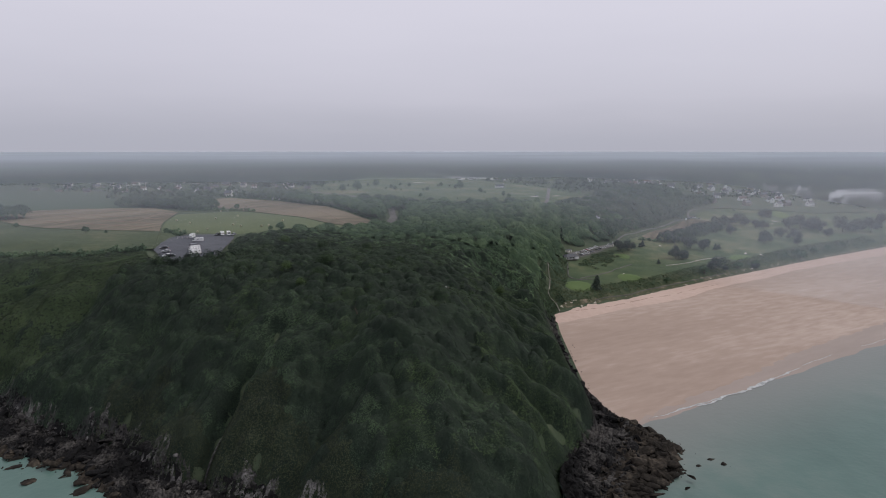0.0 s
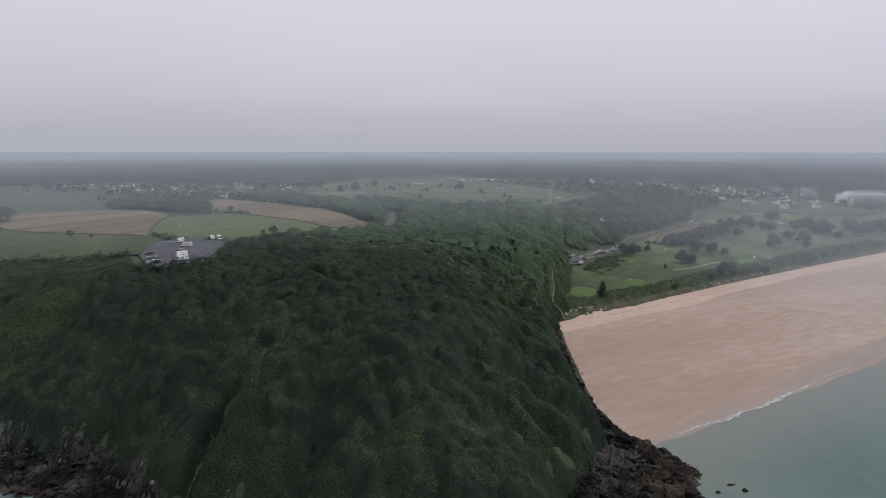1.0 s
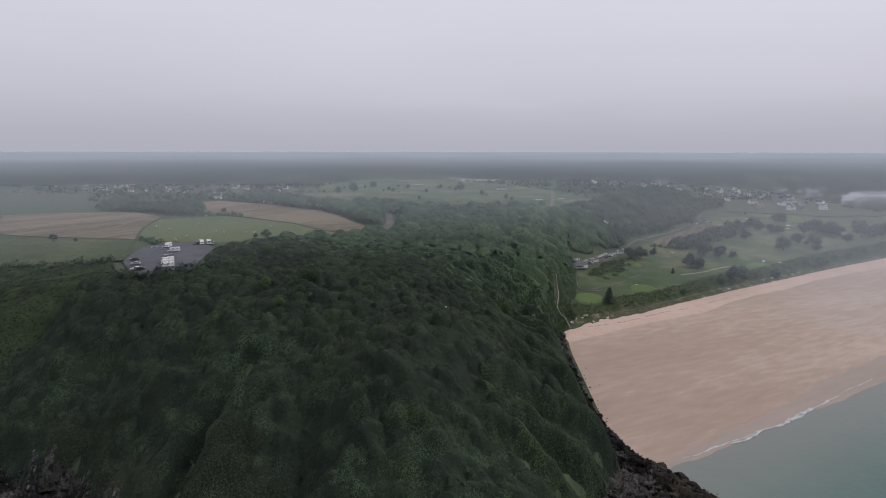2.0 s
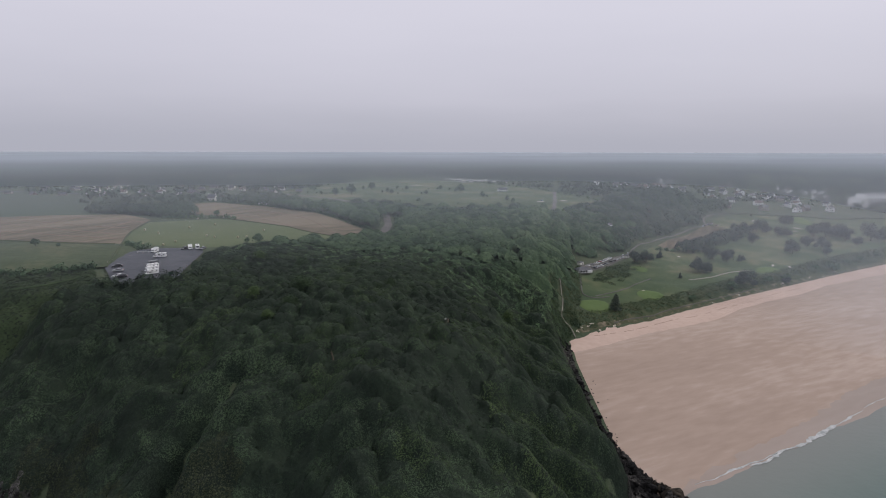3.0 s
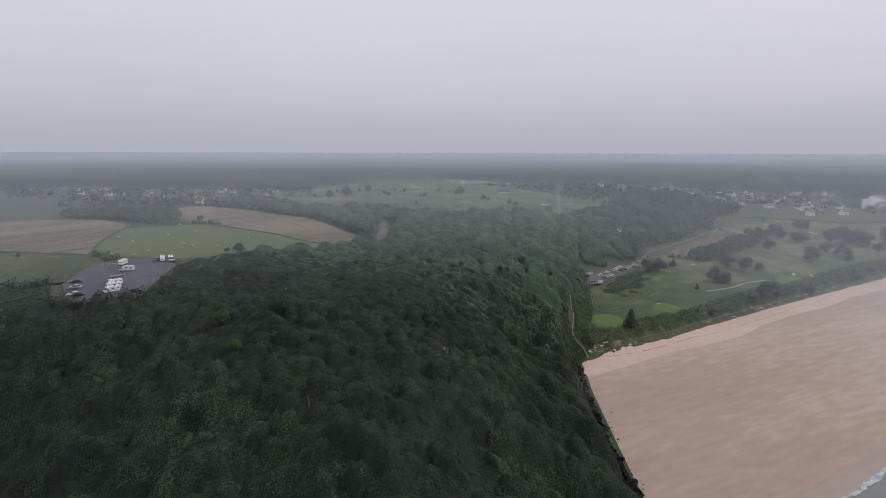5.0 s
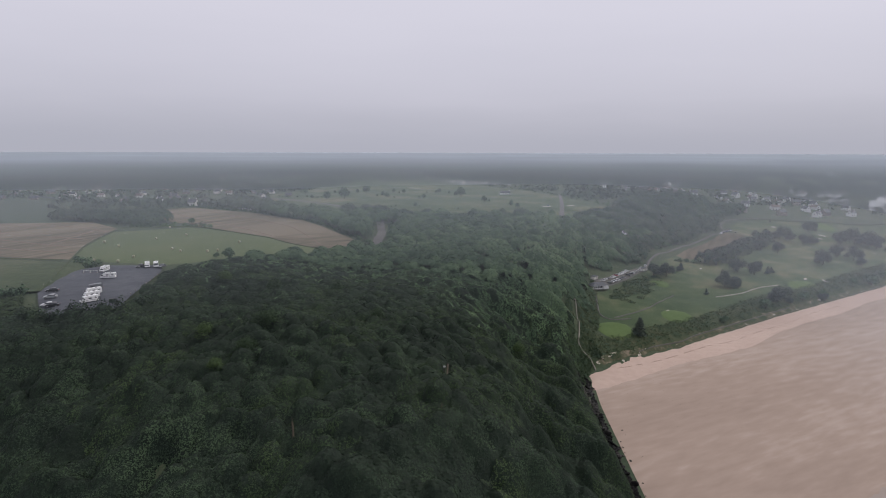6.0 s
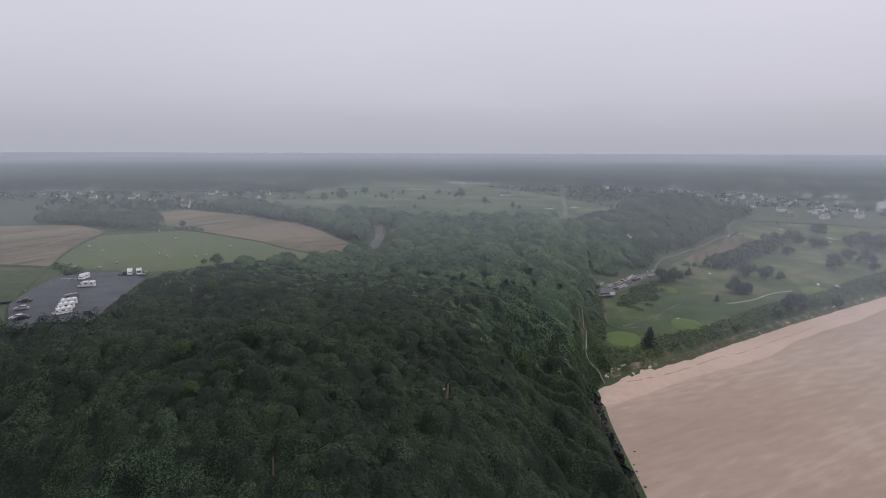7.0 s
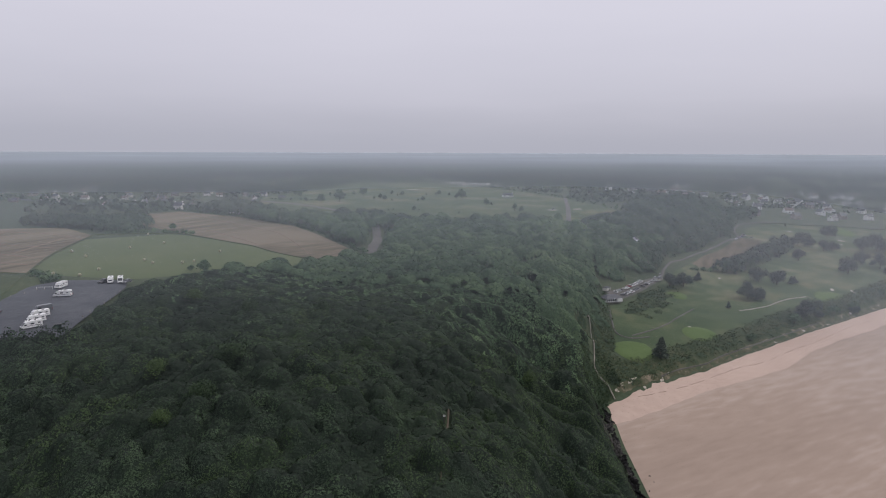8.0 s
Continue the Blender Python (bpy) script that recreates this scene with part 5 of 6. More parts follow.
# ---- single trees ----
def limbs(bm, start, end, r0, r1, n=7, bend=0.0, seed=0):
    """A tapered, slightly bent limb."""
    rs_ = np.random.RandomState(seed)
    a, b = np.array(start, float), np.array(end, float)
    side = rs_.normal(size=3) * bend
    rings = []
    for k in range(5):
        u = k / 4
        c = a + (b - a) * u + side * math.sin(math.pi * u)
        r = r0 + (r1 - r0) * u
        rings.append([bm.verts.new((c[0] + r * math.cos(6.283 * j / n), c[1] + r * math.sin(6.283 * j / n), c[2])) for j in range(n)])
    for lo, hi in zip(rings, rings[1:]):
        for j in range(n):
            bm.faces.new((lo[j], lo[(j + 1) % n], hi[(j + 1) % n], hi[j]))
    bm.faces.new(rings[-1])


def crown_mesh(name, centres, radii, talls, count, size, seed, flat=0.6):
    quads = sprays(np.array(centres, float), np.array(radii, float), np.array(talls, float), count, size, seed, 6, flat)
    return raw_mesh(name, quads, np.arange(len(quads)).reshape(-1, 4))


def pine(seed, label, spread=5.0, tall=9.0):
    """A wind-shaped pine: bare trunk that forks, and a broad layered crown of several clumps."""
    rs_ = np.random.RandomState(seed)
    tree = thing("pine_tree", label, "tree", "trees on the links")
    bm = bmesh.new()
    limbs(bm, (0, 0, -0.3), (0.3, 0.2, tall * 0.45), 0.38, 0.24, bend=0.3, seed=seed)
    clumps, radii, talls = [], [], []
    for k in range(9):
        a = 6.283 * k / 9 + rs_.uniform(-0.3, 0.3)
        r = spread * rs_.uniform(0.25, 0.72) if k else 0.0
        top = (r * math.cos(a), r * math.sin(a), tall * rs_.uniform(0.12, 0.48) if k else tall * 0.5)
        limbs(bm, (0.3, 0.2, tall * 0.4), (top[0], top[1], top[2] + 0.3), 0.17, 0.06, 5, 0.4, seed + k)
        clumps.append(top)
        radii.append(spread * rs_.uniform(0.38, 0.55))
        talls.append(tall * rs_.uniform(0.36, 0.5))
    part("trunk", bm, M_BARK, tree, "dark bare forked trunk")
    part("crown", crown_mesh("crown", clumps, radii, talls, 260, 0.7, seed), M_PINE, tree)
    return tree


def cypress(seed, label, spread=3.0, tall=9.0):
    """A dense conifer that is broad below and tapers to an uneven top."""
    rs_ = np.random.RandomState(seed)
    tree = thing("cypress_tree", label, "tree", "trees on the links")
    bm = bmesh.new()
    limbs(bm, (0, 0, -0.3), (0.1, 0, tall * 0.9), 0.36, 0.06, bend=0.2, seed=seed)
    clumps, radii, talls = [], [], []
    for k in range(16):
        u = k / 15
        a, r = 2.4 * k + rs_.uniform(-0.4, 0.4), spread * (0.55 - 0.5 * u) * rs_.uniform(0.5, 1.2)
        p = (r * math.cos(a), r * math.sin(a), tall * (0.05 + 0.78 * u))
        limbs(bm, (0, 0, max(p[2] - 0.4, 0.1)), p, 0.09, 0.03, 4, 0.1, seed + k)
        clumps.append(p)
        radii.append(spread * (0.78 - 0.5 * u))
        talls.append(tall * 0.2)
    part("trunk", bm, M_BARK, tree)
    part("crown", crown_mesh("crown", clumps, radii, talls, 90, 0.6, seed), M_PINE, tree, "very dark dense green foliage")
    return tree


def round_tree(seed, label, spread=3.0, tall=6.0, name="broadleaf_tree", group="trees on the plateau"):
    rs_ = np.random.RandomState(seed)
    tree = thing(name, label, "tree", group)
    bm = bmesh.new()
    limbs(bm, (0, 0, -0.3), (0, 0.1, tall * 0.6), 0.25, 0.12, bend=0.15, seed=seed)
    clumps, radii, talls = [], [], []
    for k in range(7):
        a = 6.283 * k / 6 + rs_.uniform(-0.3, 0.3)
        r = spread * rs_.uniform(0.3, 0.5) if k < 6 else 0
        p = (r * math.cos(a), r * math.sin(a), tall * rs_.uniform(0.25, 0.45) if k < 6 else tall * 0.5)
        limbs(bm, (0, 0.1, tall * 0.3), (p[0], p[1], p[2] + 0.4), 0.1, 0.04, 5, 0.1, seed + k)
        clumps.append(p)
        radii.append(spread * rs_.uniform(0.5, 0.65))
        talls.append(tall * rs_.uniform(0.42, 0.52))
    part("trunk", bm, M_BARK, tree)
    part("crown", crown_mesh("crown", clumps, radii, talls, 80, 0.7, seed), M_WOOD_LEAF, tree)
    return tree


def plant(kinds, spots):
    """Stands trees of several kinds in turn at spots (x, y, size)."""
    fresh = list(kinds)
    for k, (x, y, size) in enumerate(spots):
        tree = kinds[k % len(kinds)]
        m = stand(x, y, 61 * k, size)
        if tree in fresh:
            fresh.remove(tree)
            tree.matrix_basis = m
        else:
            copy_thing(tree, m)


PINES = [pine(s, "wind-shaped dark green pine on the golf links", sp, ta) for s, sp, ta in ((301, 7.0, 12.5), (302, 6.2, 12.0), (303, 7.8, 13.0), (304, 6.0, 11.0))]
GROVE = [(209, 479, 0.89), (218, 473, 0.99), (181, 439, 0.85), (186, 437, 0.75), (233, 479, 0.39), (276, 546, 0.98), (307, 597, 1.24), (315, 596, 1.24), (357, 635, 1.18), (321, 585, 0.93), (331, 588, 0.86), (291, 512, 1.58), (322, 542, 0.98), (360, 593, 1.3), (373, 594, 1.45), (394, 606, 1.34)]
GROVE += [(328, 530, 1.14), (319, 510, 0.78), (200, 413, 1.02), (208, 415, 0.6), (239, 431, 0.49), (140, 452, 0.88), (149, 454, 0.94), (164, 470, 0.49), (383, 581, 1.27), (377, 556, 0.89), (412, 587, 1.71), (432, 595, 1.74), (444, 590, 1.55), (488, 635, 1.39), (385, 596, 1.22)]
plant(PINES, GROVE)
plant([cypress(s, "dense dark cypress standing beside the putting green", sp, ta) for s, sp, ta in ((321, 4.2, 10.5), (322, 3.4, 8.0))], [(95, 346, 0.95), (166, 472, 0.7), (230, 478, 0.6), (237, 486, 0.55), (161, 421, 0.42), (350, 690, 0.6)])
plant([round_tree(s, "rounded dark shrub on the dune bank", 2.6, 4.2, "dune_shrub", "shrubs on the dune") for s in (341, 342)], [(240, 434, 1.3), (280, 463, 1.1), (298, 470, 1.5), (320, 488, 1.0), (187, 402, 1.1), (222, 424, 1.2), (150, 376, 0.7), (340, 501, 0.9), (365, 517, 0.8)])
ROUND_TREES = [round_tree(s, "small round tree on the plateau golf course", sp, ta) for s, sp, ta in ((351, 3.6, 7.5), (352, 2.8, 6.5), (353, 2.2, 6.5))]
PARKLAND = [(-115, 659, 1.02), (-135, 680, 0.38), (-121, 735, 0.5), (-100, 673, 0.89), (-106, 744, 0.5), (-97, 746, 0.67), (-87, 749, 0.67), (-70, 708, 0.55), (-64, 710, 1.03), (-58, 696, 0.39), (-51, 699, 0.39), (-50, 764, 0.39), (-45, 766, 0.39), (-58, 778, 1.06), (-24, 699, 0.39), (-19, 701, 0.35), (-18, 788, 0.4), (-7, 792, 0.45), (-3, 794, 0.41)]
PARKLAND += [(9, 787, 0.62), (16, 734, 0.82), (22, 734, 0.74), (-46, 608, 0.3), (-42, 610, 0.3), (-24, 611, 0.3), (-20, 612, 0.3), (15, 599, 0.29), (43, 659, 0.44), (48, 660, 0.51), (65, 617, 0.81), (70, 612, 0.33), (74, 607, 0.3), (-129, 911, 1.05), (-173, 892, 1.23), (-105, 910, 0.95), (-164, 755, 0.51), (-155, 739, 0.41)]
plant(ROUND_TREES, [(x, y, min(size * 1.7, 1.35)) for x, y, size in PARKLAND if y < 850])
plant([round_tree(s, "lone bushy tree at the meadow edge", 2.6, 5.0, "broadleaf_tree", "trees at the field edges") for s in (361, 362)], [(-98, 344, 1.2), (-105, 347, 0.6), (-208, 331, 0.75), (-196, 331, 0.75), (-168, 467, 0.8), (-178, 462, 0.6), (-262, 350, 0.6), (-31, 470, 1.3), (-36, 500, 1.4)])


# ---- vehicles ----
def wheels(parent, spots, r, wide):
    for x, y in spots:
        tyre = part("wheel", disc(x, y, r, r, wide), M_TYRE, parent)
        part("rim", disc(x, y + math.copysign(wide * 0.42, y), r, r * 0.58, wide * 0.3, 10), M_RIM, tyre)


def motorhome(label, long=6.9, alcove=True):
    """A coach-built motorhome; its nose points along +x."""
    van = thing("motorhome", label, "motorhome", "motorhomes on the parking area")
    h = long / 2
    nose = [(h - 1.9, 2.85), (h - 1.15, 2.65), (h - 1.0, 2.1), (h - 0.75, 1.95)] if alcove else [(h - 2.3, 2.8), (h - 1.6, 2.55), (h - 0.9, 1.9)]
    part("body", prism([(-h, 0.42), (-h, 2.7), (-h + 0.15, 2.82)] + nose + [(h - 0.15, 1.2), (h, 1.0), (h, 0.42)], 2.25, 0.06), M_WHITE, van)
    part("windscreen", prism([(h - 0.98 if alcove else h - 1.5, 1.98 if alcove else 2.4), (h - 0.78, 1.96), (h - 0.16, 1.26), (h - 0.30, 1.2)], 1.9), M_GLASS, van, "dark raked windscreen")
    for side in (-1, 1):
        part("side_window", boxes((h - 1.25, side * 1.125, 1.62, 0.75, 0.03, 0.5)), M_GLASS, van)
        part("side_window", boxes((-0.1, side * 1.128, 1.85, 1.15, 0.03, 0.5)), M_GLASS, van)
        part("side_window", boxes((-h + 1.1, side * 1.128, 1.9, 0.75, 0.03, 0.42)), M_GLASS, van)
        part("stripe", boxes((-0.5, side * 1.127, 1.15, long - 2.4, 0.02, 0.12)), M_TRIM, van, "dark stripe along the side")
        part("headlight", boxes((h - 0.02, side * 0.8, 0.85, 0.08, 0.38, 0.2), bevel=0.02), M_LAMP, van)
        part("tail_light", boxes((-h, side * 0.95, 0.95, 0.05, 0.16, 0.45)), M_TAIL, van)
        part("mirror", boxes((h - 1.0, side * 1.25, 1.6, 0.12, 0.2, 0.32), bevel=0.02), M_TRIM, van)
    part("door", boxes((0.95, -1.128, 1.35, 0.62, 0.03, 1.75)), M_CREAM, van)
    part("rear_window", boxes((-h - 0.005, 0, 2.0, 0.03, 1.2, 0.5)), M_GLASS, van)
    part("roof_hatch", boxes((-1.2, 0.2, 2.88, 0.7, 0.7, 0.12), bevel=0.03), M_TRIM, van)
    part("roof_hatch", boxes((0.5, -0.1, 2.88, 0.5, 0.5, 0.12), bevel=0.03), M_TRIM, van)
    part("bumper", boxes((h + 0.02, 0, 0.5, 0.16, 2.0, 0.24), bevel=0.04), M_TRIM, van)
    wheels(van, [(h - 1.05, 1.0), (h - 1.05, -1.0), (-h + 1.8, 1.0), (-h + 1.8, -1.0)], 0.34, 0.24)
    return van


def panel_van(label, paint):
    van = thing("van", label, "van", "motorhomes on the parking area")
    part("body", prism([(-2.6, 0.4), (-2.6, 2.4), (-2.45, 2.5), (1.2, 2.5), (1.6, 2.35), (2.1, 1.45), (2.65, 1.2), (2.75, 0.4)], 1.95, 0.06, 0.94), paint, van)
    part("windscreen", prism([(1.55, 2.3), (1.72, 2.28), (2.16, 1.5), (2.0, 1.46)], 1.7), M_GLASS, van)
    part("rear_window", boxes((-2.61, 0, 1.8, 0.03, 1.4, 0.55)), M_GLASS, van)
    for side in (-1, 1):
        part("side_window", boxes((1.1, side * 0.95, 1.75, 0.9, 0.06, 0.5)), M_GLASS, van)
        part("headlight", boxes((2.66, side * 0.72, 0.95, 0.12, 0.3, 0.2), bevel=0.02), M_LAMP, van)
        part("tail_light", boxes((-2.6, side * 0.88, 1.1, 0.06, 0.12, 0.5)), M_TAIL, van)
    part("bumper", boxes((2.74, 0, 0.5, 0.12, 1.8, 0.24), bevel=0.03), M_TRIM, van)
    wheels(van, [(1.75, 0.85), (1.75, -0.85), (-1.65, 0.85), (-1.65, -0.85)], 0.33, 0.22)
    return van


def car(label, paint, group, estate=False):
    """A small car; its nose points along +x."""
    body = thing("car", label, "car", group)
    tail = [(-2.05, 0.35), (-2.1, 0.85), (-1.95, 0.98)]
    part("body", prism(tail + [(0.95, 0.98), (1.75, 0.82), (2.05, 0.66), (2.08, 0.35)], 1.76, 0.07), paint, body)
    rear = -1.9 if estate else -1.5
    part("cabin_glass", prism([(rear - 0.1, 0.96), (rear + 0.25, 1.4), (0.15, 1.42), (0.98, 0.96)], 1.62, 0.03, 0.82), M_GLASS, body, "dark window glass")
    part("roof", prism([(rear + 0.2, 1.4), (rear + 0.4, 1.47), (0.0, 1.48), (0.25, 1.4)], 1.36, 0.02, 0.9), paint, body)
    for side in (-1, 1):
        part("headlight", boxes((1.95, side * 0.62, 0.72, 0.16, 0.34, 0.14), bevel=0.03), M_LAMP, body)
        part("tail_light", boxes((-2.06, side * 0.68, 0.82, 0.08, 0.26, 0.16), bevel=0.02), M_TAIL, body)
        part("mirror", boxes((0.55, side * 0.93, 1.0, 0.14, 0.16, 0.12), bevel=0.02), M_TRIM, body)
    part("bumper", boxes((2.06, 0, 0.42, 0.1, 1.6, 0.2), bevel=0.03), M_TRIM, body)
    wheels(body, [(1.3, 0.8), (1.3, -0.8), (-1.25, 0.8), (-1.25, -0.8)], 0.31, 0.2)
    return body


PAINTS = [plain("car_" + n, c, 0.3, metal=m, wear=0.05) for n, c, m in (("white", (0.74, 0.74, 0.74), 0), ("silver", (0.5, 0.51, 0.52), 0.5), ("black", (0.02, 0.02, 0.023), 0), ("grey", (0.16, 0.165, 0.175), 0.3), ("blue", (0.05, 0.09, 0.17), 0.1), ("red", (0.26, 0.03, 0.03), 0))]
TONES = ("white", "silver", "black", "dark grey", "dark blue", "red")
for k, (x, y, turn, alcove, long) in enumerate(((-140, 317, 272, True, 6.4), (-132, 305.5, 190, False, 7.0), (-123.8, 281.8, 228, True, 6.6), (-121.5, 276.8, 228, True, 6.4), (-119, 271.5, 228, False, 6.6))):
    motorhome("white coach-built motorhome parked on the asphalt", long, alcove).matrix_basis = stand(x, y, turn, 0.8, 0.5)
for k, (x, y, turn) in enumerate(((-126, 324.5, 296), (-122.6, 325.2, 297))):
    motorhome("white motorhome parked nose towards the sea", 6.2, k == 0).matrix_basis = stand(x, y, turn, 0.8, 0.5)
panel_van("dark panel van parked beside a motorhome", PAINTS[3]).matrix_basis = stand(-126.3, 287, 228, 0.95, 0.5)
for x, y, turn, tone in ((-140.5, 285, 200, 2), (-135.5, 276.5, 196, 1), (-131.5, 269, 194, 0), (-129.3, 268.2, 196, 2), (-128.6, 324, 262, 2), (-119.5, 324, 266, 3)):
    car(f"{TONES[tone]} car parked on the cliff-top asphalt", PAINTS[tone], "cars on the cliff-top parking area").matrix_basis = stand(x, y, turn, 1, 0.5)
fleet = [car(f"{TONES[k]} car parked under the wooded bluff", PAINTS[k], "cars in the lower car park", k % 2 == 0) for k in range(6)]
rs = np.random.RandomState(401)
used = set()
lot_line = curve_through([(103, 432), (114.5, 444), (126.5, 457), (138, 469.5)], 2.2)
for row, off in enumerate((-2.4, 2.0)):
    for n_, (x, y) in enumerate(lot_line):
        if rs.uniform() < 0.22 or (row == 1 and n_ > 14):
            continue
        pick = int(rs.choice([0, 1, 2, 3, 4, 0, 1, 3, 0, 1, 3, 2, 5, 0]))
        m = stand(x - 0.77 * off, y + 0.64 * off, 140 + (180 if rs.uniform() < 0.5 else 0) + rs.normal() * 3, 0.84, 0.62)
        if pick not in used:
            used.add(pick)
            fleet[pick].matrix_basis = m
        else:
            copy_thing(fleet[pick], m)
for n_, (x, y, turn) in enumerate(((136, 466, 60), (142, 474, 70), (262, 610, 50), (266, 615, 50), (270, 620, 52), (273, 626, 60), (258, 606, 50), (277, 628, 52), (280, 636, 70), (276, 615, 45), (101, 626, 75))):
    copy_thing(fleet[n_ % 6], stand(x, y, turn, 1, 0.8))

# ---- parking area fittings ----
bin_ = thing("waste_container", "dark green wheeled waste container at the asphalt edge", "waste bin")
part("body", prism([(-0.85, 0.15), (-0.95, 1.25), (0.95, 1.25), (0.85, 0.15)], 1.3, 0.05), M_BIN, bin_)
part("lid", prism([(-1.0, 1.25), (-0.9, 1.45), (0.9, 1.45), (1.0, 1.25)], 1.4, 0.04), M_TRIM, bin_, "black lid")
for x in (-0.7, 0.7):
    part("caster", disc(x, 0, 0.1, 0.1, 0.9, 8), M_TYRE, bin_)
bin_.matrix_basis = stand(-110.9, 270.9, 30, 1, 0.5)
barrier = thing("barrier", "low white rail barrier across the parking entrance", "barrier")
for x in (-2.6, 0, 2.6):
    post = part("post", boxes((x, 0, 0.55, 0.16, 0.16, 1.1), bevel=0.02), M_POST, barrier)
    part("footing", boxes((x, 0, 0.08, 0.4, 0.4, 0.16), bevel=0.03), M_GRAVEL, post)
part("crossbar", boxes((0, 0.1, 0.95, 5.6, 0.08, 0.14), bevel=0.02), M_POST, barrier)
barrier.matrix_basis = stand(-144.5, 314.5, 10, 1, 0.45)
marker = None
for x, y in ((-148, 309), (-150, 305), (-151, 300), (-150.5, 295), (-112, 292), (-112.6, 297), (-113.4, 302), (-114.4, 307), (-115.6, 312), (-111.4, 287), (-110.6, 282)):
    if marker is None:
        marker = thing("edge_post", "low grey post marking the asphalt edge", "post", "posts round the parking area")
        part("shaft", boxes((0, 0, 0.3, 0.16, 0.16, 0.7), bevel=0.03), M_STONE, marker)
        part("cap", prism([(-0.1, 0.64), (0, 0.72), (0.1, 0.64)], 0.2), M_STONE, marker)
        marker.matrix_basis = stand(x, y, 0, 1, 0.3)
    else:
        copy_thing(marker, stand(x, y, 0, 1, 0.3))


def bale():
    """A round straw bale lying on its side, bound with twine."""
    straw = thing("hay_bale", "round straw bale lying on the mown meadow", "hay bale", "bales on the meadow")
    bm = disc(0, 0, 0.72, 0.75, 1.25, 22)
    for v in bm.verts:
        v.co += Vector(noise.noise_vector(v.co * 3.1)) * 0.04
    part("roll", bm, M_STRAW, straw)
    for y in (-0.3, 0.0, 0.3):
        part("twine", disc(0, y, 0.72, 0.765, 0.04, 22), M_POST, straw)
    return straw


first = bale()
for k, (x, y) in enumerate(((-180.8, 387.4), (-166.5, 375.2), (-143.6, 346.7), (-159.4, 400.5), (-173.6, 447.2), (-149.6, 416.7), (-135.4, 368.0), (-128.5, 361.9), (-115.6, 362.8), (-111.8, 365.9), (-110.1, 392.2), (-157, 338), (-145, 336))):
    m = stand(x, y, 53 * k, 0.9, 0.25)
    if k == 0:
        first.matrix_basis = m
    else:
        copy_thing(first, m)

# the pale signpost beside the ridge path
sign = thing("signpost", "small pale notice on a post beside the ridge path", "signpost")
part("post", boxes((0, 0, 0.8, 0.12, 0.12, 1.9), bevel=0.02), M_BARK, sign)
part("panel", boxes((0, -0.08, 1.55, 0.6, 0.05, 0.45), bevel=0.01), M_POST, sign)
sign.matrix_basis = stand(1.3, 227, 0, 1, 0.4)


# ---- buildings ----
def house(label, long, deep, eaves, ridge, wall, roof, group, chimneys=1, storeys=2, dormer=False, wing=False):
    """A gabled house; its long side lies along x."""
    home = thing("house", label, "house", group)
    a, b = long / 2, deep / 2
    bm = bmesh.new()
    box(bm, 0, 0, eaves / 2 - 0.5, long, deep, eaves + 1.0)
    gable = prism([(-b, eaves), (0, ridge), (b, eaves)], long - 0.02)
    gable.transform(Matrix.Rotation(math.pi / 2, 4, "Z"))
    spare = bpy.data.meshes.new("gable")
    gable.to_mesh(spare)
    bm.from_mesh(spare)
    gable.free()
    bpy.data.meshes.remove(spare)
    if wing:
        box(bm, a * 0.5, -b - 1.2, eaves * 0.4 - 0.5, long * 0.4, 3.0, eaves * 0.8 + 1.0)
    walls = part("wall", bm, wall, home)
    o = 0.35
    slab = prism([(-b - o, eaves - 0.25), (0, ridge + 0.12), (b + o, eaves - 0.25), (b + o, eaves - 0.05), (0, ridge + 0.36), (-b - o, eaves - 0.05)], long + 0.6)
    slab.transform(Matrix.Rotation(math.pi / 2, 4, "Z"))
    top = part("roof", slab, roof, home)
    for k in range(chimneys):
        x = (a - 0.6) * (1 if k == 0 else -1)
        part("chimney", boxes((x, 0, ridge + 0.5, 0.7, 1.0, 1.6), (x, 0, ridge + 1.35, 0.85, 1.15, 0.15)), wall, top)
    n = max(2, int(long / 3.2))
    for side in (-1, 1):
        for level in range(storeys):
            z = 1.5 + 2.7 * level
            if z + 0.7 > eaves + 0.3:
                continue
            for k in range(n):
                x = -a + (k + 0.5) * long / n
                if level == 0 and k == n // 2 and side < 0:
                    part("door", boxes((x, side * (b + 0.01), 1.05, 1.0, 0.08, 2.1)), M_TRIM, walls)
                    continue
                pane = part("window", boxes((x, side * (b + 0.02), z, 1.1, 0.08, 1.3)), M_GLASS, walls)
                part("sill", boxes((x, side * (b + 0.07), z - 0.7, 1.3, 0.18, 0.1)), M_WHITE, pane)
    for side in (-1, 1):
        part("window", boxes((side * (a + 0.02), 0, eaves - 0.2, 0.08, 1.0, 1.2)), M_GLASS, walls)
    if dormer:
        for x in (-a * 0.45, a * 0.45):
            d = part("dormer", prism([(-0.9, eaves), (-0.9, eaves + 1.2), (0, eaves + 1.9), (0.9, eaves + 1.2), (0.9, eaves)], 2.0, y0=-b * 0.62), wall, top)
            d.matrix_basis = pose(x, 0, 0)
            part("pane", boxes((0, -b * 0.62 - 1.02, eaves + 0.75, 1.0, 0.06, 0.9)), M_GLASS, d)
    return home


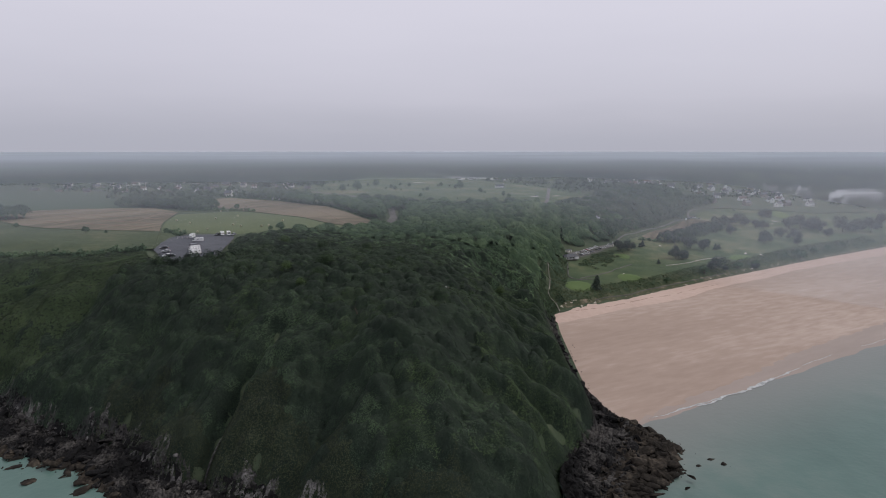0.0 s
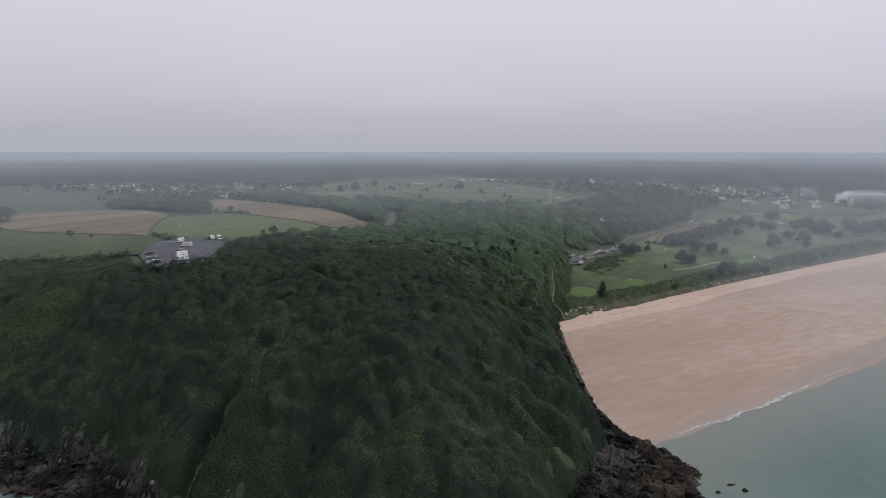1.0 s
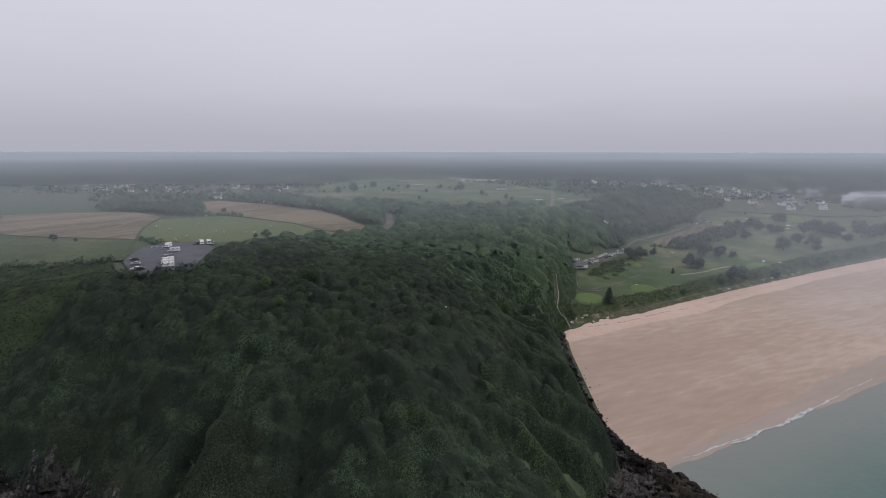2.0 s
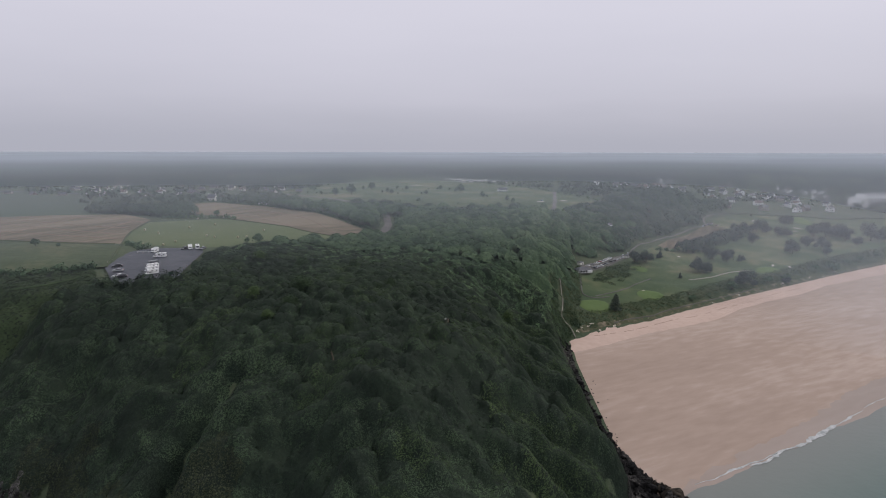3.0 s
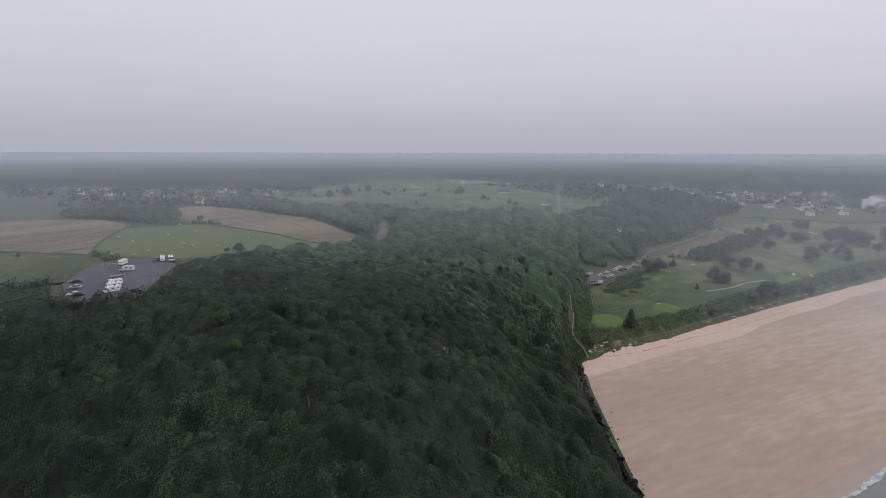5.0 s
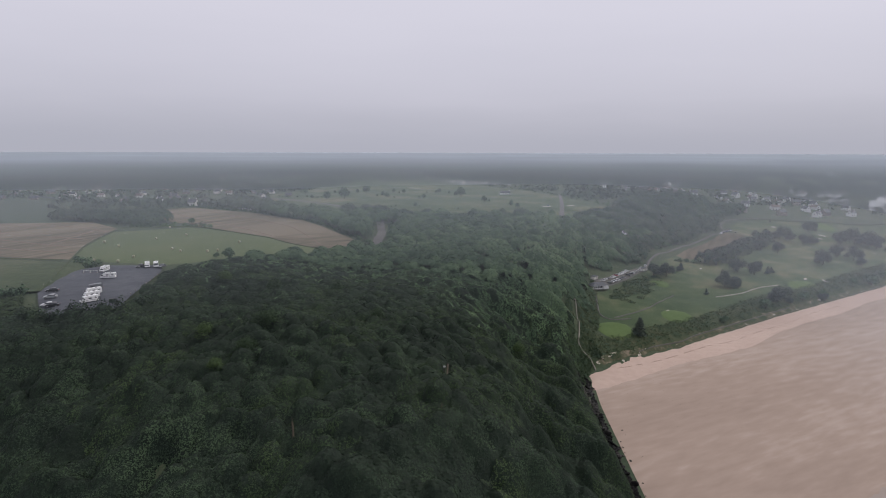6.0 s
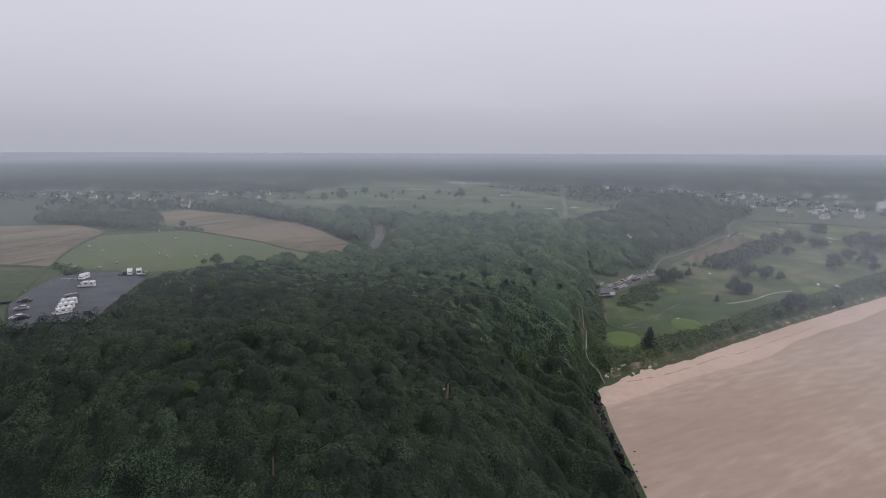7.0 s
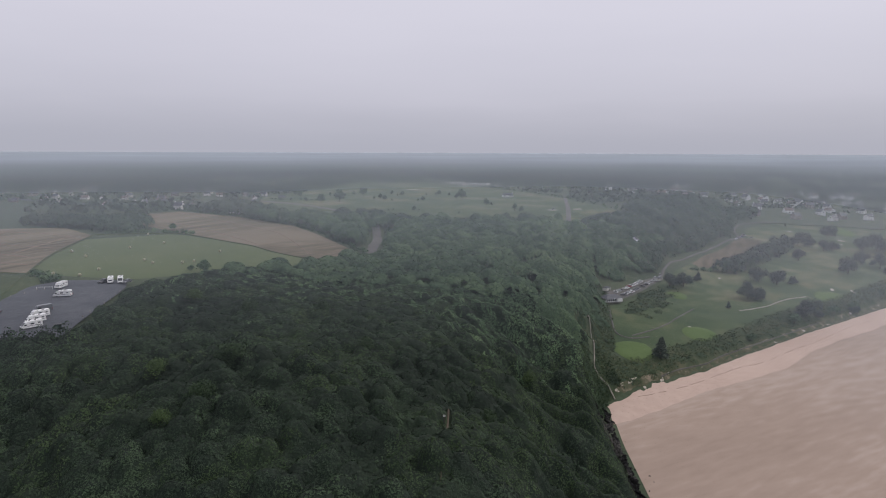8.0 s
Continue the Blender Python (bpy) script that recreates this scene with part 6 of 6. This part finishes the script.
def settle(kinds, spots, size=1.0):
    """Houses of several kinds in turn at spots (x, y, turn)."""
    fresh = list(kinds)
    for k, (x, y, turn) in enumerate(spots):
        home = kinds[(k * 3 + k // 5) % len(kinds)]
        m = stand(x, y, turn, size)
        if home in fresh:
            fresh.remove(home)
            home.matrix_basis = m
        else:
            copy_thing(home, m)
    for home in fresh:
        for o in (*home.children_recursive, home):
            bpy.data.objects.remove(o)


def street(anchors, extra, outline, seed, least):
    """Spots for houses: the ones that stand out, and others between them within an outline."""
    rs_ = np.random.RandomState(seed)
    spots = [(x, y, rs_.choice([0, 90, 20, 110, -15, 75]) + rs_.normal() * 6) for x, y in anchors]
    poly = np.array(outline, float)
    tries = 0
    while len(spots) < len(anchors) + extra and tries < 6000:
        tries += 1
        x, y = rs_.uniform(poly[:, 0].min(), poly[:, 0].max()), rs_.uniform(poly[:, 1].min(), poly[:, 1].max())
        if inside(np.array([x]), np.array([y]), poly)[0] and min(math.hypot(x - p[0], y - p[1]) for p in spots) > least:
            spots.append((x, y, rs_.choice([0, 90, 20, 110, -15, 75]) + rs_.normal() * 6))
    return spots


VILLAGE_HOMES = [house("white rendered village house with a slate roof", 11, 7, 4.6, 8.2, M_CREAM, M_SLATE, "houses of the village", 2, 2),
                 house("low grey stone cottage with a slate roof", 13, 6.5, 3.0, 6.4, M_STONE, M_SLATE, "houses of the village", 2, 1, True),
                 house("pale gabled house with a steep slate roof", 9, 8, 3.2, 8.0, M_CREAM, M_SLATE, "houses of the village", 1, 1, False, True),
                 house("long low farm building with a grey roof", 20, 8, 3.2, 6.6, M_STONE, M_SLATE, "houses of the village", 0, 1),
                 house("cream house with a weathered tile roof", 12, 8, 3.6, 7.2, M_CREAM, M_TILE, "houses of the village", 1, 1, True)]
settle(VILLAGE_HOMES, street([(-221.3, 594.0), (-254.7, 633.9), (-277.2, 679.6), (-402.6, 756.7), (-407.6, 785.0), (-217.8, 746.0), (-240.5, 938.2), (-239.5, 875.4), (-279.6, 970.4), (-277.7, 902.3), (-164.2, 563.6), (-478.7, 741.4), (-430.8, 717.6), (-408.5, 697.9), (-371.6, 830.2), (-407.0, 895.9), (-303.2, 640.5), (-298.5, 618.0), (-274.3, 620.8), (-269.6, 632.0), (-314.5, 681.9), (-334.7, 910.4), (-356.8, 1015.5), (-295.9, 787.1), (-291.2, 739.0), (-257.0, 740.2), (-276.1, 844.2), (-334.3, 1020.5), (-325.1, 1069.0), (-196.2, 748.3), (-166.9, 710.6), (-367.6, 1056.0), (-386.3, 1189.1), (-400.8, 1003.2), (-464.0, 1051.8), (-395.1, 723.7), (-387.7, 688.5), (-420.6, 681.7)], 60, VILLAGE, 411, 15), 0.74)
TOWN_HOMES = [house("white rendered villa with a slate roof", 12, 9, 5.4, 9.4, M_WHITE, M_SLATE, "houses of the seaside town", 2, 2),
              house("white house with a slate roof in the town", 11, 8, 4.6, 8.2, M_WHITE, M_SLATE, "houses of the seaside town", 1, 2, True),
              house("house with a weathered red tile roof in the town", 12, 9, 4.4, 7.6, M_WHITE, M_TILE, "houses of the seaside town", 1, 2),
              house("white gabled town house with dormers", 10, 8, 3.6, 8.2, M_WHITE, M_SLATE, "houses of the seaside town", 1, 1, True, True),
              house("stone town house with a slate roof", 12, 8, 5.0, 8.6, M_STONE, M_SLATE, "houses of the seaside town", 2, 2)]
settle(TOWN_HOMES, street([(231, 898), (239, 836), (257, 859), (257, 816), (266, 806), (281, 814), (299, 822), (309, 822), (332, 840), (381, 873), (377, 840), (421, 905), (471, 962), (455, 917), (357, 760), (320, 758), (450, 878), (516, 966), (454, 853), (484, 888), (467, 838), (563, 978), (502, 870), (486, 832), (572, 953), (604, 981), (545, 881), (597, 949), (396, 748), (408, 783), (439, 750), (458, 764), (476, 812), (553, 870), (517, 814), (493, 1233), (852, 1647), (986, 1501), (1041, 1540), (690, 2384), (790, 1659)], 16, TOWN, 412, 15), 0.9)
cottage = house("white cottage half hidden in the wooded bluff", 9, 6, 3.6, 6.8, M_WHITE, M_SLATE, "houses by the valley road", 1, 1)
cottage.matrix_basis = stand(143, 527, 40, 0.6, 1.0)
copy_thing(cottage, stand(200, 566, 30, 0.5))

def farmhouse(label, wall, roof):
    """A small far-off house seen as a gabled block with a chimney."""
    farm = thing("house", label, "house", "farms and hamlets across the plain")
    walls = part("wall", prism([(-3.6, -0.5), (-3.6, 3.4), (0, 6.6), (3.6, 3.4), (3.6, -0.5)], 12), wall, farm)
    top = part("roof", prism([(-4.0, 3.2), (0, 6.75), (4.0, 3.2), (4.0, 3.45), (0, 7.0), (-4.0, 3.45)], 12.6), roof, farm)
    part("chimney", boxes((0, 5.4, 7.2, 0.9, 0.7, 1.5)), wall, top)
    for x in (-3.62, 3.62):
        for y in (-3.5, 0, 3.5):
            part("window", boxes((x, y, 1.7, 0.08, 1.1, 1.3)), M_GLASS, walls)
    return farm


rs = np.random.RandomState(431)
hamlets = []
for k in range(24):
    cy = 950 * (2.6 ** rs.uniform(0, 1))
    cx = rs.uniform(-0.8, 0.85) * cy
    if cy > 0.5 * cx + 650 and not (-190 < cx < 200 and cy < 1300):
        hamlets += [(cx + rs.normal() * 30, cy + rs.normal() * 30, rs.choice([0, 90, 25, 70])) for _ in range(rs.randint(2, 6))]
settle([farmhouse("distant white farmhouse with a slate roof", M_WHITE, M_SLATE), farmhouse("distant cream house with a tile roof", M_CREAM, M_TILE), farmhouse("distant white house with a grey roof", M_WHITE, M_SLATE)], hamlets, 1.0)

# holiday park beyond the plateau golf course
chalets = []
for row, (a, b, n) in enumerate((((-146, 1328), (-40, 1392), 13), ((-118, 1300), (-44, 1318), 9), ((-24, 1128), (44, 984), 12), ((-6, 1132), (58, 1002), 10), ((62, 1015), (108, 966), 5))):
    for k in range(n):
        u = (k + rs.uniform(-0.25, 0.25)) / (n - 1)
        chalets.append((a[0] + (b[0] - a[0]) * u + rs.normal() * 2, a[1] + (b[1] - a[1]) * u + rs.normal() * 5, rs.choice([80, 95, 20, 60])))
settle([farmhouse("distant white holiday chalet with a pale roof", M_WHITE, M_CREAM), farmhouse("distant white holiday chalet with a slate roof", M_WHITE, M_SLATE)], chalets, 0.72)

# the beach bistro at the foot of the bluff
bistro = thing("bistro", "low white-fronted bistro under a dark slate roof", "restaurant")
front = part("wall", boxes((0, 0, 1.4, 15, 9, 2.8), (5.0, -5.2, 1.2, 5, 1.6, 2.4)), M_WHITE, bistro)
part("roof", prism([(-8.2, 2.82), (-4.5, 5.2), (4.5, 5.2), (8.2, 2.82)], 10.4, 0.02, 0.2), M_SLATE, bistro, "dark hipped slate roof")
for k in range(7):
    pane = part("window", boxes((-6.3 + 1.85 * k, -4.53, 1.5, 1.35, 0.08, 1.7)), M_GLASS, front)
    part("frame", boxes((-6.3 + 1.85 * k, -4.56, 2.4, 1.5, 0.1, 0.1), (-6.3 + 1.85 * k, -4.56, 0.62, 1.5, 0.1, 0.1)), M_WHITE, pane)
for y in (-2, 1.5):
    part("window", boxes((-7.53, y, 1.5, 0.08, 1.6, 1.5)), M_GLASS, front)
part("terrace", boxes((-1, -5.9, 0.0, 13, 2.6, 0.4)), M_PATH, bistro)
bistro.matrix_basis = stand(95, 421, 20, 0.66, 0.5)
for k, (x, y, turn, long) in enumerate(((97, 437, 44, 6), (137, 463, 40, 7))):
    shed = thing("shed", "small flat-roofed white service building", "shed", "sheds behind the bistro")
    part("wall", boxes((0, 0, 1.2, long, 4, 2.6)), M_CREAM, shed)
    part("roof", boxes((0, 0, 2.6, long + 0.6, 4.6, 0.22), bevel=0.04), M_SLATE, shed, "grey flat roof")
    part("door", boxes((1.0, -2.02, 1.0, 1.0, 0.06, 2.0)), M_TRIM, shed)
    shed.matrix_basis = stand(x, y, turn, 0.7, 0.6)

# the white hotel above the links
hotel = thing("hotel", "long white three-storey hotel with rows of windows", "hotel")
facade = part("wall", boxes((0, 0, 4.5, 74, 16, 11), (2, 1, 12.0, 56, 12, 5), (-34, -3, 2.5, 14, 20, 7)), M_WHITE, hotel)
part("roof", boxes((2, 1, 14.6, 57, 13, 0.5), bevel=0.1), M_SLATE, hotel)
part("cornice", boxes((0, 0, 10.1, 75, 17, 0.5), bevel=0.1), M_WHITE, hotel)
for level in range(3):
    for k in range(22):
        part("window", boxes((-34 + 3.25 * k, -8.03, 1.8 + 3.1 * level, 1.7, 0.1, 2.0)), M_GLASS, facade)
    part("balcony", boxes((1, -8.6, 0.5 + 3.1 * level, 70, 1.1, 0.18), (1, -9.1, 1.0 + 3.1 * level, 70, 0.08, 0.12)), M_WHITE, facade)
for k in range(16):
    part("window", boxes((-23 + 3.4 * k, -5.03, 12.3, 1.7, 0.1, 1.8)), M_GLASS, facade)
hotel.matrix_basis = stand(594, 828, 12, 1.25) @ Matrix.Diagonal((0.76, 1, 1, 1))

# holiday park: rows of white mobile homes beyond the plateau golf course
home = thing("mobile_home", "white mobile home in the holiday park", "mobile home", "mobile homes of the holiday park")
shell = part("body", boxes((0, 0, 1.5, 9, 4, 2.5), bevel=0.06), M_WHITE, home)
part("roof", prism([(-2.2, 2.7), (0, 3.3), (2.2, 2.7)], 9.3, 0.02), M_POST, home).matrix_basis = pose(0, 0, 0, 0, 0, 90)
for x in (-3, 0, 3):
    part("window", boxes((x, -2.03, 1.7, 1.3, 0.06, 0.9)), M_GLASS, shell)
rs = np.random.RandomState(421)
spots = []
for (ax, ay), (bx, by), count in (((-160, 1415), (-40, 1385), 16), ((-28, 1160), (50, 1020), 18), ((58, 1040), (92, 972), 7), ((30, 1365), (120, 1254), 9)):
    for i in range(count):
        spots.append((ax + (bx - ax) * i / (count - 1) + rs.normal() * 5, ay + (by - ay) * i / (count - 1) + rs.normal() * 13))
for k, (x, y) in enumerate(spots):
    m = stand(x, y, rs.choice([0, 0, 20, 90, 70]), rs.uniform(0.8, 1.1))
    if k == 0:
        home.matrix_basis = m
    else:
        copy_thing(home, m)
club = house("white clubhouse on the plateau golf course", 16, 8, 3.4, 6.6, M_WHITE, M_SLATE, "golf buildings", 1, 1)
club.matrix_basis = stand(76, 772, 5, 0.7)
copy_thing(club, stand(-91, 985, 10, 0.8))


# ---- haze sheet ----
def haze_material(name, tone):
    """A haze stand-in that lets light through and scatters the rest both ways."""
    m_ = bpy.data.materials.new(name)
    m_.use_nodes = True
    mn, ml = m_.node_tree.nodes, m_.node_tree.links
    mn.clear()
    m_out, m_mix, m_clear, m_lit, m_fwd, m_back = (mn.new(k) for k in ("ShaderNodeOutputMaterial", "ShaderNodeMixShader", "ShaderNodeBsdfTransparent", "ShaderNodeMixShader", "ShaderNodeBsdfDiffuse", "ShaderNodeBsdfTranslucent"))
    m_thick = mn.new("ShaderNodeAttribute")
    m_thick.attribute_name = "thickness"
    m_fwd.inputs[0].default_value = m_back.inputs[0].default_value = (*tone, 1)
    m_lit.inputs[0].default_value = 0.5
    ml.new(m_fwd.outputs[0], m_lit.inputs[1])
    ml.new(m_back.outputs[0], m_lit.inputs[2])
    ml.new(m_thick.outputs["Fac"], m_mix.inputs[0])
    ml.new(m_clear.outputs[0], m_mix.inputs[1])
    ml.new(m_lit.outputs[0], m_mix.inputs[2])
    ml.new(m_mix.outputs[0], m_out.inputs[0])
    return m_


def mist(verts, wide, thick, haze_mat, label):
    """One sheet standing in for haze: places in rows of that width, with its thickness at each."""
    rows_ = len(verts) // wide
    i = (np.arange(rows_ - 1)[:, None] * wide + np.arange(wide - 1)[None, :]).ravel()
    me = smooth(raw_mesh("mist", verts, np.stack([i, i + 1, i + wide + 1, i + wide], -1)))
    me.attributes.new("thickness", "FLOAT", "POINT").data.foreach_set("value", thick.astype(np.float32).ravel())
    me.materials.append(haze_mat)
    return tagged(new("mist", me), label, "mist", kind="stuff")


# a see-through sheet over the land, above trees and roofs, stands in for haze
def lowland(x, y):
    """Smoothed level of the land: the plateau, falling away to the links and the bay."""
    off = np.where(inside(x, y, BLUFF), 0, away(x, y, FOOT)[0])
    low = np.interp(shore(x, y), [-60, 118, 165, 250, 338, 450, 700, 1500, 4500], [0, 12, 17, 25, 32, 36, 42, 50, 55])
    return 54 + (low - 54) * np.clip(off / 160, 0, 1)


az, far_ = np.radians(np.linspace(-80, 80, 161)), np.geomspace(150, 4850, 120)
A_, D_ = np.meshgrid(az, far_)
MX, MY = np.sin(A_) * D_, np.cos(A_) * D_
ease = np.clip(np.where(inside(MX, MY, BLUFF), 0, away(MX, MY, FOOT)[0]) / 220, 0, 1)
MZ = np.interp(D_, [0, 900, 1900, 4900], [68, 69, 84, 86]) - 7 * ease * ease * (3 - 2 * ease) * np.clip((1500 - D_) / 600, 0, 1)
# opacity follows the sight distance from midway along the camera path
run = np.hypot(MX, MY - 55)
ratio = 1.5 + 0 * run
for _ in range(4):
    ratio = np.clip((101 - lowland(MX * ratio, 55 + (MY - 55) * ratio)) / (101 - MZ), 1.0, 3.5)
dense = np.interp(run * ratio, HAZE_REACH, HAZE_DENSE)
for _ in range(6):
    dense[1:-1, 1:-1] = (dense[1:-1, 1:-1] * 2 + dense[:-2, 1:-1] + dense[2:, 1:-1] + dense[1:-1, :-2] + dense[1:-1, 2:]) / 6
mist(np.stack([MX, MY, MZ], -1).reshape(-1, 3), len(az), dense * (1 + 0.05 * waves(MX, MY, 700, 4, 2)), haze_material("haze_sheet", HAZE_TONE), "thin see-through sheet that stands in for haze over the land")
